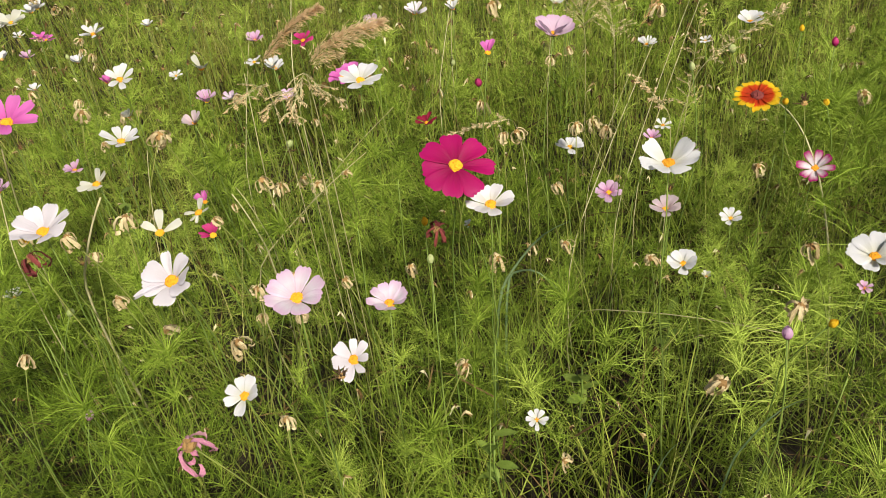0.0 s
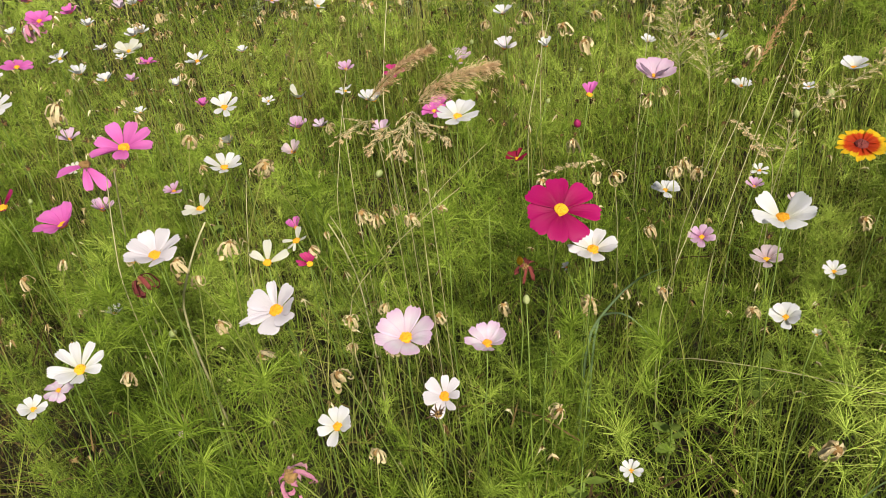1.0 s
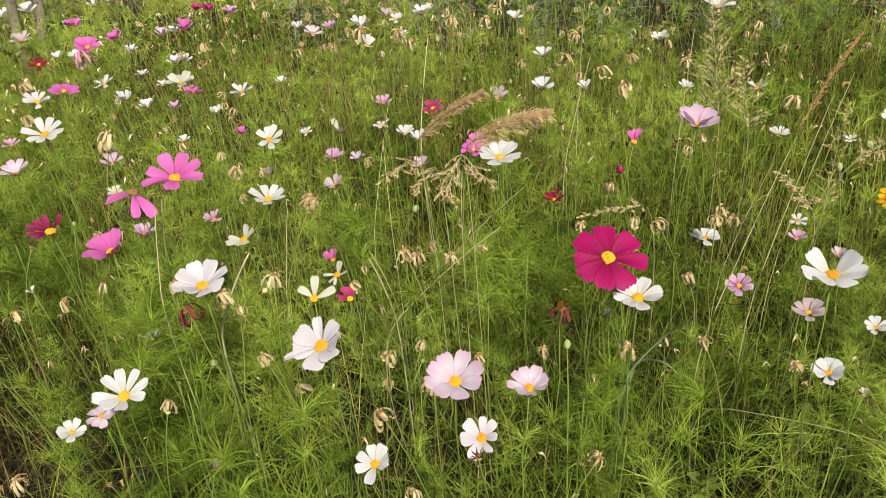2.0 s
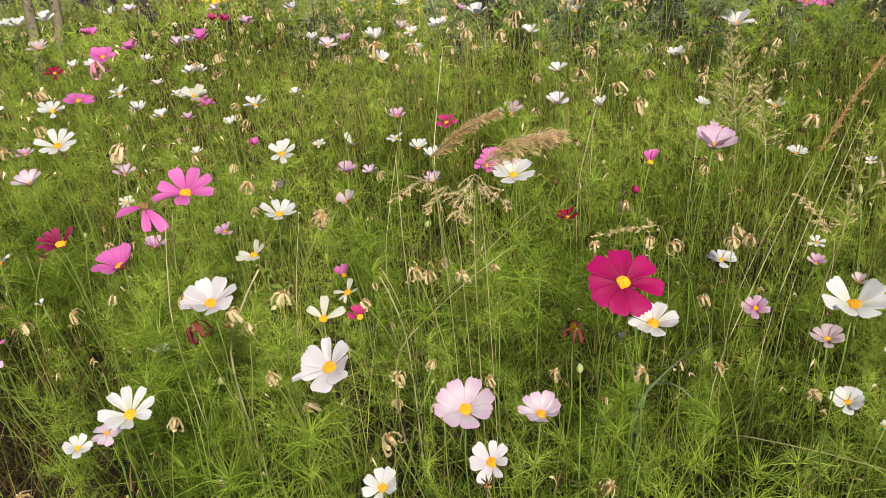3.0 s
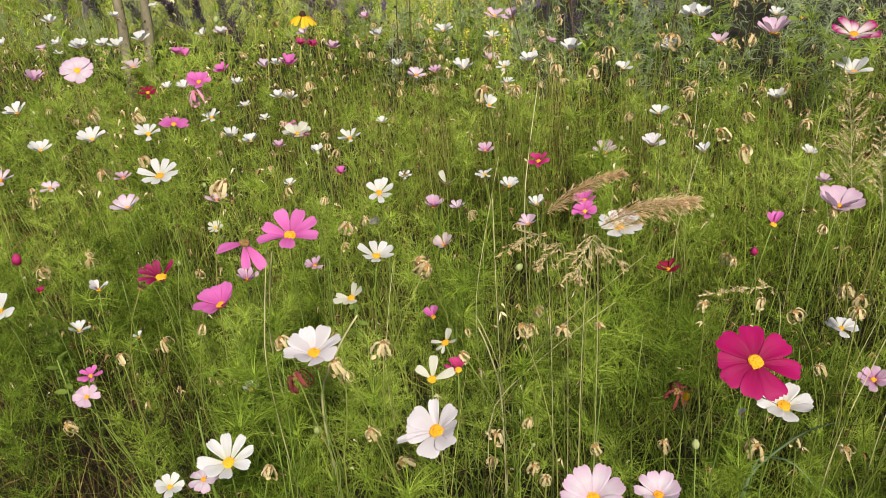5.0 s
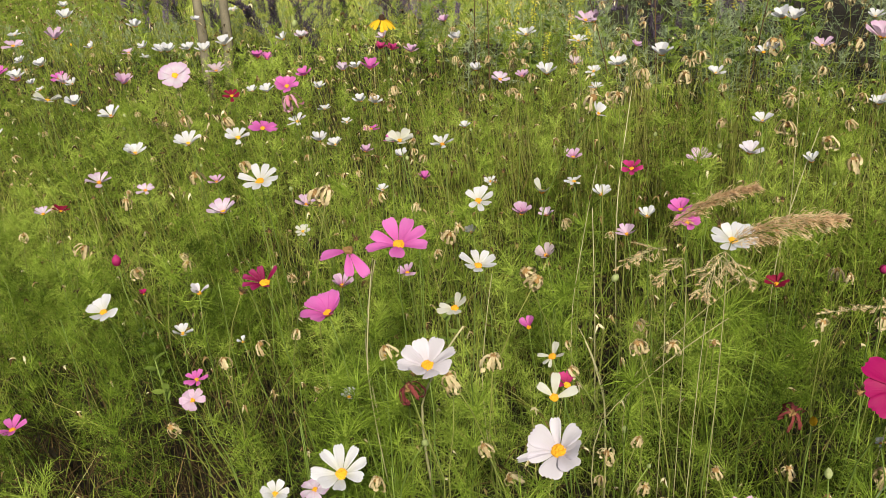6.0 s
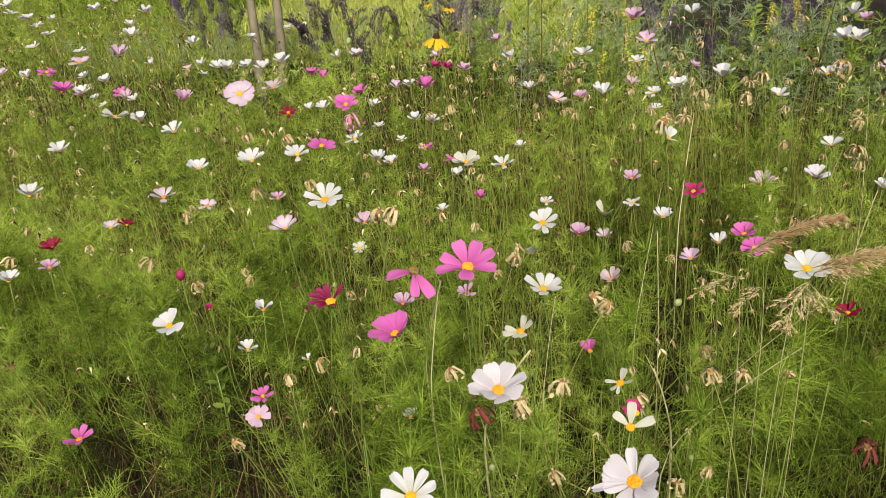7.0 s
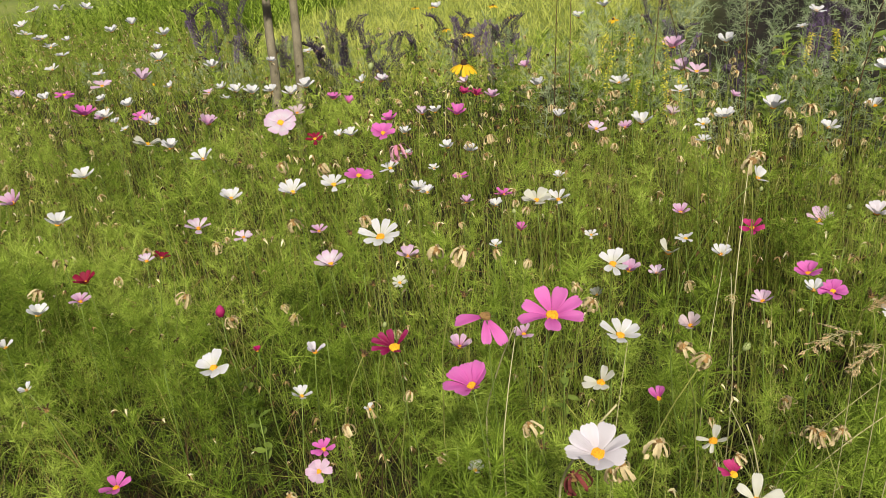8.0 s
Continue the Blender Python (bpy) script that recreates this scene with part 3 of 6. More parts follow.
cosmos("white", -0.097, 2.016, 0.660, 0.055, -1, 6, 46, -2, form="slim")
cosmos("cream", 0.336, 1.682, 0.518, 0.048, -16, 11, 43, -6, form="slim", gone=(0,4,5,))
cosmos("white", -0.028, 1.646, 0.538, 0.047, -3, 9, 46, 3, form="slim", gone=(2,3,))
cosmos("white", -0.215, 2.293, 0.520, 0.060, 2, 8, 44, 8, form="slim")
cosmos("white", 0.205, 2.324, 0.432, 0.066, -8, 7, 43, -4, form="slim")
cosmos("white", -0.442, 1.692, 0.420, 0.055, 11, 8, 44, 1, form="slim")
cosmos("white", -0.389, 1.226, 0.774, 0.041, -1, 12, 43, 40, form="slim", gone=(1,2,5,))
cosmos("blush", -0.825, 2.297, 0.496, 0.066, 17, 20, 27, 9, form="slim")
cosmos("white", -0.722, 2.483, 0.459, 0.091, 14, 6, 47, 7, form="slim")
cosmos("lilac", -0.712, 2.108, 0.563, 0.048, 9, 10, 44, 5, form="slim")
cosmos("white", -0.517, 2.084, 0.586, 0.045, 3, 23, 23, -9, form="slim")
cosmos("white", -0.517, 2.127, 0.528, 0.046, 3, 6, 33, 6, form="slim")
cosmos("white", -0.917, 2.207, 0.376, 0.046, 20, 7, 49, -2, form="slim")
cosmos("white", -0.758, 1.545, 0.586, 0.055, 23, 5, 29, -3, form="slim")
cosmos("white", -1.041, 1.987, 0.367, 0.055, 26, 8, 50, -0, form="slim")
cosmos("white", -1.334, 1.464, 0.596, 0.074, 41, 11, 39, -6, form="slim")
cosmos("white", -1.402, 1.754, 0.498, 0.075, 37, 19, 27, 1, form="slim")
cosmos("wine", -1.846, 2.412, 0.390, 0.069, 36, 23, 18, -3, form="slim")
cosmos("pink", -1.327, 1.922, 0.586, 0.074, 27, 21, 25, 1)
cosmos("white", -1.488, 2.402, 0.427, 0.056, 30, 10, 51, 3, form="slim")
cosmos("white", -1.130, 2.054, 0.498, 0.054, 27, 9, 48, 3, form="slim")
cosmos("white", -1.563, 2.556, 0.297, 0.055, 30, 6, 29, 2, form="slim")
cosmos("white", -1.342, 1.971, 0.467, 0.065, 33, 9, 27, -9, form="slim")
cosmos("white", -1.168, 1.762, 0.496, 0.060, 32, 9, 51, 3, form="slim")
cosmos("white", -1.250, 2.001, 0.387, 0.061, 30, 10, 46, -3, form="slim")
cosmos("pink", -1.346, 1.792, 0.512, 0.080, 29, 9, 9, 10, gone=(4,))
cosmos("faded", -2.060, 2.656, 0.406, 0.090, 37, 10, 32, -7, form="slim")
cosmos("blush", -1.175, 1.318, 0.507, 0.075, 40, 6, 37, -2, form="slim")
cosmos("lilac", -1.288, 1.471, 0.503, 0.046, 40, 6, 33, -6, form="slim")
cosmos("lilac", -0.861, 1.200, 0.432, 0.057, 33, 9, 49, 4, form="slim")
cosmos("lilac", -0.772, 1.310, 0.405, 0.047, 28, 3, 30, -1, form="slim", gone=(2,))
cosmos("cream", -1.170, 1.606, 0.314, 0.044, 27, 22, 20, 1, form="slim")
cosmos("white", -1.040, 0.955, 0.466, 0.042, 41, 4, 37, 7, form="slim")
cosmos("rose", -0.940, 0.825, 0.446, 0.040, 36, 37, 19, 2, gone=(3,))
cosmos("pink", -0.938, 0.844, 0.471, 0.039, 41, 10, 25, -2, form="slim")
cosmos("white", -0.767, 0.741, 0.376, 0.044, 44, 21, 25, -1, n=7)
cosmos("blush", -0.656, 0.677, 0.474, 0.039, 41, 8, 7, -3)
cosmos("blush", -1.595, 1.439, 0.498, 0.072, 41, 8, 28, 4, form="slim")
cosmos("blush", -1.508, 1.485, 0.462, 0.048, 38, 19, 21, -1, form="slim")
cosmos("white", -2.291, 1.789, 0.455, 0.080, 48, 12, 44, -6, form="slim")
cosmos("white", -1.994, 1.400, 0.493, 0.080, 51, 5, 51, 9, form="slim")
cosmos("wine", -1.666, 1.152, 0.498, 0.060, 50, 7, 45, -5, form="slim")
cosmos("lilac", -1.738, 1.184, 0.425, 0.053, 51, 8, 27, 6, form="slim")
cosmos("wine", -1.604, 1.312, 0.483, 0.042, 45, 5, 31, 15, form="slim")
cosmos("blush", -1.577, 1.241, 0.513, 0.043, 46, 9, 30, 7, form="slim", gone=(4,5,))
cosmos("lilac", -2.428, 1.631, 0.424, 0.093, 53, 9, 48, -20, form="slim")
cosmos("white", -1.823, 1.140, 0.406, 0.062, 54, 7, 47, 8, form="slim")
cosmos("white", -1.629, 1.620, 0.498, 0.072, 39, 12, 41, 3, form="slim")
cosmos("white", -1.872, 1.839, 0.515, 0.083, 40, 8, 43, -6, form="slim")
cosmos("white", -1.845, 1.691, 0.601, 0.065, 42, 11, 52, 0, form="slim")
cosmos("cream", -1.815, 1.578, 0.650, 0.077, 44, 6, 27, 6, gone=(0,1,))
cosmos("white", -1.696, 2.410, 0.410, 0.067, 29, 11, 43, -5, form="slim")
cosmos("white", -2.767, 3.252, 0.323, 0.099, 37, 12, 47, 3, form="slim")
cosmos("white", -2.132, 2.494, 0.528, 0.081, 36, 11, 48, 4, form="slim")
cosmos("white", -2.124, 2.604, 0.506, 0.075, 34, 9, 44, -6, form="slim")
cosmos("white", -1.864, 2.336, 0.574, 0.070, 33, 13, 42, 3, form="slim")
cosmos("pink", -2.808, 2.624, 0.380, 0.075, 44, 22, 20, -8, form="slim")
cosmos("white", -2.503, 2.140, 0.533, 0.074, 46, 8, 45, -1, form="slim")
cosmos("white", -2.518, 2.275, 0.534, 0.072, 44, 8, 51, -7, form="slim")
cosmos("pink", -3.295, 2.714, 0.443, 0.088, 48, 11, 13, 8, form="slim")
cosmos("white", -3.154, 2.487, 0.490, 0.075, 49, 8, 49, -9, form="slim")
cosmos("lilac", -2.248, 2.356, 0.449, 0.090, 39, 10, 48, 6, form="slim")
cosmos("white", -2.893, 3.269, 0.439, 0.092, 38, 6, 46, 2, form="slim")
cosmos("pink", -2.189, 3.177, 0.315, 0.089, 30, 5, 50, -2, form="slim")
cosmos("pink", -2.631, 2.175, 0.527, 0.100, 47, 7, 44, 3, form="slim")
cosmos("lilac", -0.652, 2.626, 0.660, 0.090, 6, 7, 45, -4, form="slim")
cosmos("rose", -0.541, 2.101, 0.713, 0.064, 4, 11, 25, 7, form="slim")
cosmos("white", -0.517, 3.191, 0.558, 0.088, 2, 11, 45, -3, form="slim")
cosmos("white", -1.294, 4.266, 0.465, 0.100, 12, 6, 44, 2, form="slim")
cosmos("white", -0.599, 2.352, 0.596, 0.055, 5, 9, 25, -3, form="slim")
cosmos("white", -0.811, 2.608, 0.551, 0.077, 9, 11, 33, -7, form="slim")
cosmos("white", -1.199, 3.054, 0.423, 0.082, 15, 6, 50, -0, form="slim")
cosmos("white", -1.093, 2.945, 0.332, 0.073, 14, 8, 48, 5, form="slim")
cosmos("pink", -0.961, 1.940, 0.323, 0.050, 17, 6, 52, 8, form="slim")
cosmos("pink", -1.223, 2.204, 0.362, 0.053, 21, 6, 8, -4, form="slim", gone=(4,))
cosmos("rose", -1.113, 1.548, 0.420, 0.062, 26, 7, 47, 7, form="slim")
cosmos("white", -0.525, 1.817, 0.392, 0.048, 4, 7, 13, -6, form="slim", gone=(2,))
cosmos("pink", -0.269, 1.682, 0.398, 0.063, -5, 10, 33, -12)
cosmos("rose", -0.358, 1.424, 0.465, 0.051, -2, 7, 43, -7, form="slim")
cosmos("faded", -0.465, 1.182, 0.543, 0.048, 3, 11, 42, -8, form="slim")
cosmos("pink", -0.514, 1.244, 0.352, 0.048, 5, 13, 50, -2, form="slim", gone=(2,3,4,))
cosmos("white", -1.264, 1.020, 0.440, 0.071, 46, 17, 27, -12, gone=(2,6,))
cosmos("blush", -1.397, 1.557, 0.725, 0.078, 37, 34, 14, 0, n=8, form="wide")
bloom("white", -0.990, 1.197, 0.641, 0.075, 33, 14, -5, ((-6, 1.06, 0.22, 32), (35, 1.03, 0.23, 32), (70, 1.05, 0.22, 24), (106, 0.97, 0.24, 19), (148, 0.85, 0.25, 17), (-162, 0.85, 0.25, 17), (-112, 0.90, 0.25, 17), (-62, 1.15, 0.22, 19)), 0.22)
bloom("pink", -0.624, 0.950, 0.675, 0.086, 23, 15, 4, ((-61, 1.00, 0.24, 20), (-20, 1.02, 0.27, 27), (30, 1.05, 0.28, 27), (69, 1.06, 0.26, 20), (106, 1.00, 0.24, 14), (-169, 0.85, 0.29, 18), (-103, 1.14, 0.28, 9)), 0.2)
bloom("pink", -0.744, 1.028, 0.612, 0.094, 27, 8, -4, ((-75, 1.05, 0.38, -10), (-167, 0.95, 0.19, -46), (153, 1.12, 0.23, -42)), 0.18, spent=True)
bloom("pink", -0.721, 0.894, 0.585, 0.075, 29, 6, -8, ((-82, 1.12, 0.37, 22), (-40, 1.06, 0.37, 30), (1, 1.00, 0.36, 37), (46, 1.00, 0.33, 42), (83, 0.92, 0.28, 44), (131, 0.55, 0.30, 48), (184, 0.55, 0.30, 44), (-130, 0.75, 0.36, 24)), 0.2)
bloom("burgundy", -0.876, 0.981, 0.567, 0.070, 34, 7, -6, ((-2, 0.92, 0.18, 50), (72, 1.02, 0.13, 36), (-38, 1.00, 0.17, 42), (-62, 1.10, 0.16, 30), (-85, 1.05, 0.15, 21), (-120, 0.75, 0.18, 19), (176, 0.65, 0.18, 24)), 0.26)
cosmos("white", -0.597, 1.253, 0.601, 0.062, 22, 27, 25, -2, form="slim", gone=(6,))
bloom("white", -0.561, 1.109, 0.556, 0.065, 23, 8, 7, ((-13, 0.97, 0.24, 34), (37, 0.97, 0.24, 36), (75, 1.05, 0.30, 30), (117, 1.00, 0.27, 21), (185, 0.75, 0.28, 19), (-121, 0.80, 0.26, 18), (-63, 1.15, 0.26, 24)), 0.22)
bloom("cream", -0.367, 0.737, 0.620, 0.052, 20, 15, 0, ((14, 1.15, 0.24, 44), (-50, 0.90, 0.23, 28), (78, 1.12, 0.24, 27)), 0.2)
bloom("crimson", -0.387, 0.928, 0.485, 0.043, 17, 12, 2, ((-72, 1.02, 0.19, 26), (-44, 1.00, 0.19, 36), (-14, 0.98, 0.20, 42), (16, 0.95, 0.20, 44), (44, 0.80, 0.18, 46), (-104, 0.85, 0.18, 14)), 0.24)
cosmos("cream", -0.707, 1.194, 0.731, 0.053, 27, 8, 30, -5)
cosmos("crimson", -0.384, 1.766, 0.454, 0.058, 9, 20, 19, -8, form="slim")
cosmos("white", -0.119, 1.739, 0.585, 0.053, -0, 9, 41, -5, form="slim")
cosmos("pink", -1.331, 2.491, 0.470, 0.088, 21, 5, 44, 6, form="slim")
cosmos("pink", -1.399, 0.858, 0.270, 0.062, 55, 6, 29, -4, form="slim", gone=(3,7,))
bloom("white", -0.616, 0.680, 0.506, 0.070, 40, 19, -2, ((12, 1.10, 0.22, 37), (57, 1.10, 0.22, 31), (91, 1.06, 0.24, 24), (133, 0.92, 0.24, 26), (-158, 0.85, 0.26, 24), (-109, 0.97, 0.30, 20), (-72, 1.15, 0.28, 13), (-29, 1.10, 0.23, 29)), 0.22)
cosmos("white", -2.153, 2.073, 0.747, 0.071, 41, 9, 46, 1, form="slim")
cosmos("rose", -2.483, 2.340, 0.616, 0.098, 43, 10, 51, 8, form="slim")
cosmos("white", -3.604, 3.414, 0.586, 0.100, 44, 5, 46, -8, form="slim")
cosmos("white", -3.806, 3.792, 0.559, 0.100, 43, 8, 50, 3, form="slim")
cosmos("white", -3.254, 3.399, 0.570, 0.100, 41, 10, 43, 6, form="slim")
cosmos("white", -2.198, 2.126, 0.769, 0.047, 41, 10, 45, 5, form="slim")
cosmos("white", -4.555, 3.789, 0.473, 0.100, 48, 3, 24, 5, form="slim")
cosmos("white", -4.263, 3.661, 0.406, 0.100, 47, 3, 23, 0, form="slim")
cosmos("white", -3.177, 2.586, 0.588, 0.069, 48, 9, 28, -8, form="slim")
cosmos("white", -3.014, 2.667, 0.549, 0.060, 45, 5, 29, -3, form="slim")
cosmos("lilac", -1.044, 1.769, 0.468, 0.044, 31, 5, 45, 8, form="slim")
cosmos("pink", -0.883, 1.571, 0.578, 0.043, 29, 3, 28, 7, form="slim")
cosmos("white", -0.866, 1.449, 0.517, 0.032, 31, 11, 45, 3, form="slim")
cosmos("lilac", -1.797, 2.893, 0.474, 0.075, 28, 9, 45, 7, form="slim")
cosmos("white", -1.341, 2.279, 0.354, 0.042, 26, 10, 30, -2, form="slim")
cosmos("white", -1.318, 2.354, 0.400, 0.062, 25, 11, 52, -2, form="slim")
cosmos("lilac", -1.377, 3.013, 0.387, 0.078, 18, 6, 43, 4, form="slim")
cosmos("white", -1.589, 2.926, 0.344, 0.071, 23, 5, 48, -7, form="slim")
cosmos("blush", -1.649, 2.926, 0.335, 0.078, 24, 10, 50, 8, form="slim")
cosmos("white", -1.784, 2.876, 0.484, 0.064, 26, 8, 46, -2, form="slim")
cosmos("rose", -2.619, 2.277, 0.606, 0.082, 45, 9, 23, -3, form="slim")
cosmos("blush", -3.360, 2.531, 0.482, 0.085, 50, 5, 44, 4, form="slim")
cosmos("white", -4.422, 3.580, 0.597, 0.100, 49, 10, 32, -8, form="slim")
cosmos("white", -2.042, 2.723, 0.492, 0.090, 36, 8, 51, 0, form="slim")
cosmos("white", 0.212, 1.842, 0.464, 0.041, -11, 8, 50, 7, form="slim")
cosmos("pink", -0.249, 1.417, 0.502, 0.053, 10, 16, 23, -6)
cosmos("white", -0.304, 1.149, 0.643, 0.036, 15, 6, 47, -4, form="slim")
cosmos("white", 0.431, 0.696, 0.545, 0.064, -32, 16, 24, -5)
cosmos("white", -4.477, 3.744, 0.657, 0.100, 48, 4, 27, -13, form="slim", gone=(7,))
cosmos("white", -4.522, 3.673, 0.532, 0.100, 49, 9, 22, 16, form="slim")
cosmos("white", -4.380, 3.851, 0.643, 0.100, 47, 11, 47, -8, form="slim", gone=(0,1,))
cosmos("white", -4.281, 3.952, 0.630, 0.100, 45, 9, 51, 19, form="slim")
cosmos("white", -4.463, 3.732, 0.492, 0.100, 48, 6, 28, 0, form="slim")
cosmos("white", -4.436, 3.751, 0.437, 0.100, 48, 5, 24, 6, form="slim")
cosmos("white", -4.371, 3.829, 0.462, 0.080, 47, 10, 43, -1, form="slim", gone=(7,))
cosmos("white", -3.400, 3.030, 0.409, 0.063, 46, 7, 29, 8, form="slim", gone=(7,))
cosmos("white", -3.147, 2.777, 0.404, 0.066, 46, 7, 45, -17, form="slim")
cosmos("lilac", -2.877, 2.487, 0.412, 0.076, 46, 8, 52, -17, form="slim")
cosmos("white", -2.742, 2.421, 0.421, 0.053, 45, 6, 46, -12, form="slim")
cosmos("rose", -2.603, 2.440, 0.420, 0.082, 43, 11, 50, -2, form="slim")
cosmos("white", -2.529, 2.401, 0.428, 0.059, 43, 10, 42, -14, form="slim")
cosmos("white", -2.582, 2.295, 0.438, 0.039, 45, 6, 26, -20, form="slim", gone=(3,4,))
cosmos("white", -2.931, 2.985, 0.411, 0.070, 41, 8, 49, -17, form="slim", gone=(3,7,))
cosmos("white", -2.422, 2.711, 0.444, 0.047, 38, 3, 24, 12, form="slim")
cosmos("white", -2.542, 3.596, 0.440, 0.063, 31, 8, 23, -1, form="slim")
cosmos("rose", -2.579, 2.810, 0.438, 0.063, 39, 4, 22, -8, form="slim", gone=(2,5,))
cosmos("white", -2.681, 3.456, 0.422, 0.065, 34, 9, 43, 18, form="slim")
cosmos("white", -1.654, 2.255, 0.461, 0.051, 30, 6, 43, -7, form="slim", gone=(6,))
cosmos("pink", -1.556, 2.442, 0.461, 0.068, 26, 12, 45, -13, form="slim")
cosmos("white", -1.930, 2.980, 0.446, 0.076, 28, 7, 51, -13, form="slim", gone=(3,7,))
cosmos("white", -2.358, 4.932, 0.428, 0.096, 22, 11, 47, -2, form="slim")
cosmos("white", -1.217, 4.574, 0.468, 0.100, 10, 8, 45, 0, form="slim", gone=(1,7,))
cosmos("white", -0.183, 3.973, 0.525, 0.086, -3, 10, 26, 13, form="slim")
cosmos("white", -0.247, 3.637, 0.522, 0.053, -3, 4, 30, -7, form="slim")
cosmos("lilac", -0.462, 2.646, 0.505, 0.044, 1, 9, 43, 19, form="slim")
cosmos("lilac", -1.277, 3.164, 0.472, 0.066, 16, 5, 47, -16, form="slim")
cosmos("crimson", -1.401, 2.758, 0.468, 0.060, 21, 10, 48, 15, form="slim")
cosmos("blush", -1.455, 2.929, 0.466, 0.064, 20, 6, 48, -17, form="slim")
cosmos("faded", -0.630, 2.468, 0.495, 0.063, 5, 10, 44, 6, form="slim")
cosmos("white", -0.085, 2.528, 0.515, 0.062, -7, 7, 43, -15, form="slim", gone=(3,4,))
cosmos("white", 0.034, 3.352, 0.512, 0.100, -5, 10, 51, 6, form="slim", gone=(6,7,))
cosmos("white", 0.024, 2.951, 0.512, 0.100, -6, 5, 45, 3, form="slim")
cosmos("rose", -0.656, 3.060, 0.487, 0.100, 7, 8, 51, -15, form="slim", gone=(5,))
cosmos("lilac", 0.066, 3.233, 0.519, 0.074, -6, 8, 43, -4, form="slim", gone=(6,))
cosmos("white", 0.592, 2.785, 0.535, 0.087, -15, 7, 49, 11, form="slim")
cosmos("white", -0.009, 2.974, 0.511, 0.100, -2, 6, 52, -18, form="slim")
cosmos("white", 0.257, 2.902, 0.527, 0.066, -8, 12, 43, 5, form="slim")
cosmos("pink", 0.600, 2.373, 0.552, 0.053, -17, 15, 27, -10, form="slim")
cosmos("lilac", 0.258, 1.025, 0.533, 0.031, -22, 12, 43, 12, form="slim")
cosmos("cream", -0.636, 1.321, 0.501, 0.032, 22, 10, 44, -10, form="slim")
cosmos("crimson", -1.344, 2.730, 0.470, 0.062, 25, 8, 45, 19, form="slim")
cosmos("pink", -1.833, 2.666, 0.452, 0.064, 33, 9, 45, 17, form="slim")
cosmos("white", -2.606, 2.943, 0.424, 0.066, 41, 7, 44, -17, form="slim")
cosmos("pearl", -1.068, 1.054, 0.483, 0.044, 44, 8, 50, 6, form="slim", gone=(1,4,))
cosmos("faded", 0.300, 0.977, 0.534, 0.032, -17, 9, 47, 6, form="slim")
cosmos("white", -0.016, 0.846, 0.526, 0.017, 1, 10, 42, -18, form="slim", gone=(2,3,6,))
cosmos("cream", 0.248, 0.695, 0.535, 0.015, -19, 10, 48, 3, form="slim")
cosmos("white", -1.687, 0.952, 0.461, 0.039, 56, 10, 49, 2, form="slim", gone=(1,3,4,))
cosmos("white", -1.518, 0.847, 0.468, 0.033, 56, 7, 42, -16, form="slim", gone=(0,))
cosmos("white", -0.898, 0.922, 0.493, 0.022, 31, 7, 46, -10, form="slim", gone=(2,4,7,))
cosmos("magenta", -1.170, 1.032, 0.483, 0.022, 39, 6, 51, -3, form="slim")

withered(-0.556, 0.775, 0.563, 0.032, "wine")
withered(-0.075, 1.080, 0.354, 0.037, "wine")
withered(-0.300, 0.511, 0.506, 0.040, "magenta")
withered(-1.117, 1.571, 0.662, 0.041, "magenta")
withered(0.219, 0.532, 0.526, 0.029)
withered(0.312, 0.599, 0.559, 0.026)
withered(-0.464, 1.035, 0.589, 0.033)
withered(-0.476, 0.876, 0.549, 0.030)
withered(-0.504, 0.782, 0.588, 0.025)
withered(-0.457, 0.755, 0.508, 0.024)
withered(-0.278, 0.644, 0.522, 0.025)
withered(-0.259, 0.664, 0.370, 0.024)
withered(-0.032, 0.684, 0.426, 0.022)
withered(-0.294, 0.921, 0.567, 0.023)
withered(-0.197, 1.021, 0.513, 0.020)
withered(-0.254, 1.063, 0.470, 0.027)
withered(0.020, 0.920, 0.405, 0.027)
withered(0.114, 0.877, 0.455, 0.025)
withered(0.062, 1.025, 0.554, 0.027)
withered(0.247, 1.487, 0.323, 0.033)
withered(0.012, 1.310, 0.471, 0.024)
withered(0.375, 0.727, 0.535, 0.027)
withered(0.084, 0.647, 0.284, 0.023)
withered(0.555, 1.031, 0.569, 0.026)
withered(-0.097, 2.016, 0.671, 0.041)
withered(-0.398, 1.238, 0.788, 0.033)
withered(-0.905, 1.238, 0.595, 0.040)
withered(-0.324, 0.866, 0.423, 0.025)
withered(-0.433, 0.962, 0.625, 0.029)
withered(-0.531, 0.865, 0.504, 0.021)
withered(-0.295, 1.008, 0.506, 0.025)
withered(-0.603, 1.103, 0.607, 0.026)
withered(0.276, 1.483, 0.304, 0.033)
withered(0.129, 1.115, 0.401, 0.026)
withered(-0.102, 0.868, 0.443, 0.021)
withered(-0.274, 0.882, 0.357, 0.022)
withered(0.259, 1.530, 0.292, 0.032)
withered(0.021, 1.474, 0.384, 0.031)
withered(0.411, 1.672, 0.487, 0.040)
withered(0.012, 1.757, 0.534, 0.037)
withered(-0.070, 1.742, 0.569, 0.037)
withered(0.086, 2.051, 0.660, 0.038)
withered(-0.420, 2.448, 0.470, 0.041)
withered(0.058, 1.703, 0.512, 0.039)
withered(-1.006, 1.108, 0.334, 0.029)
withered(-0.941, 0.918, 0.447, 0.025)
withered(-0.604, 0.741, 0.434, 0.022)
withered(-0.797, 1.089, 0.675, 0.036)
withered(-1.013, 0.841, 0.358, 0.028)
withered(-1.493, 1.236, 0.430, 0.035)
withered(-1.520, 1.394, 0.278, 0.036)
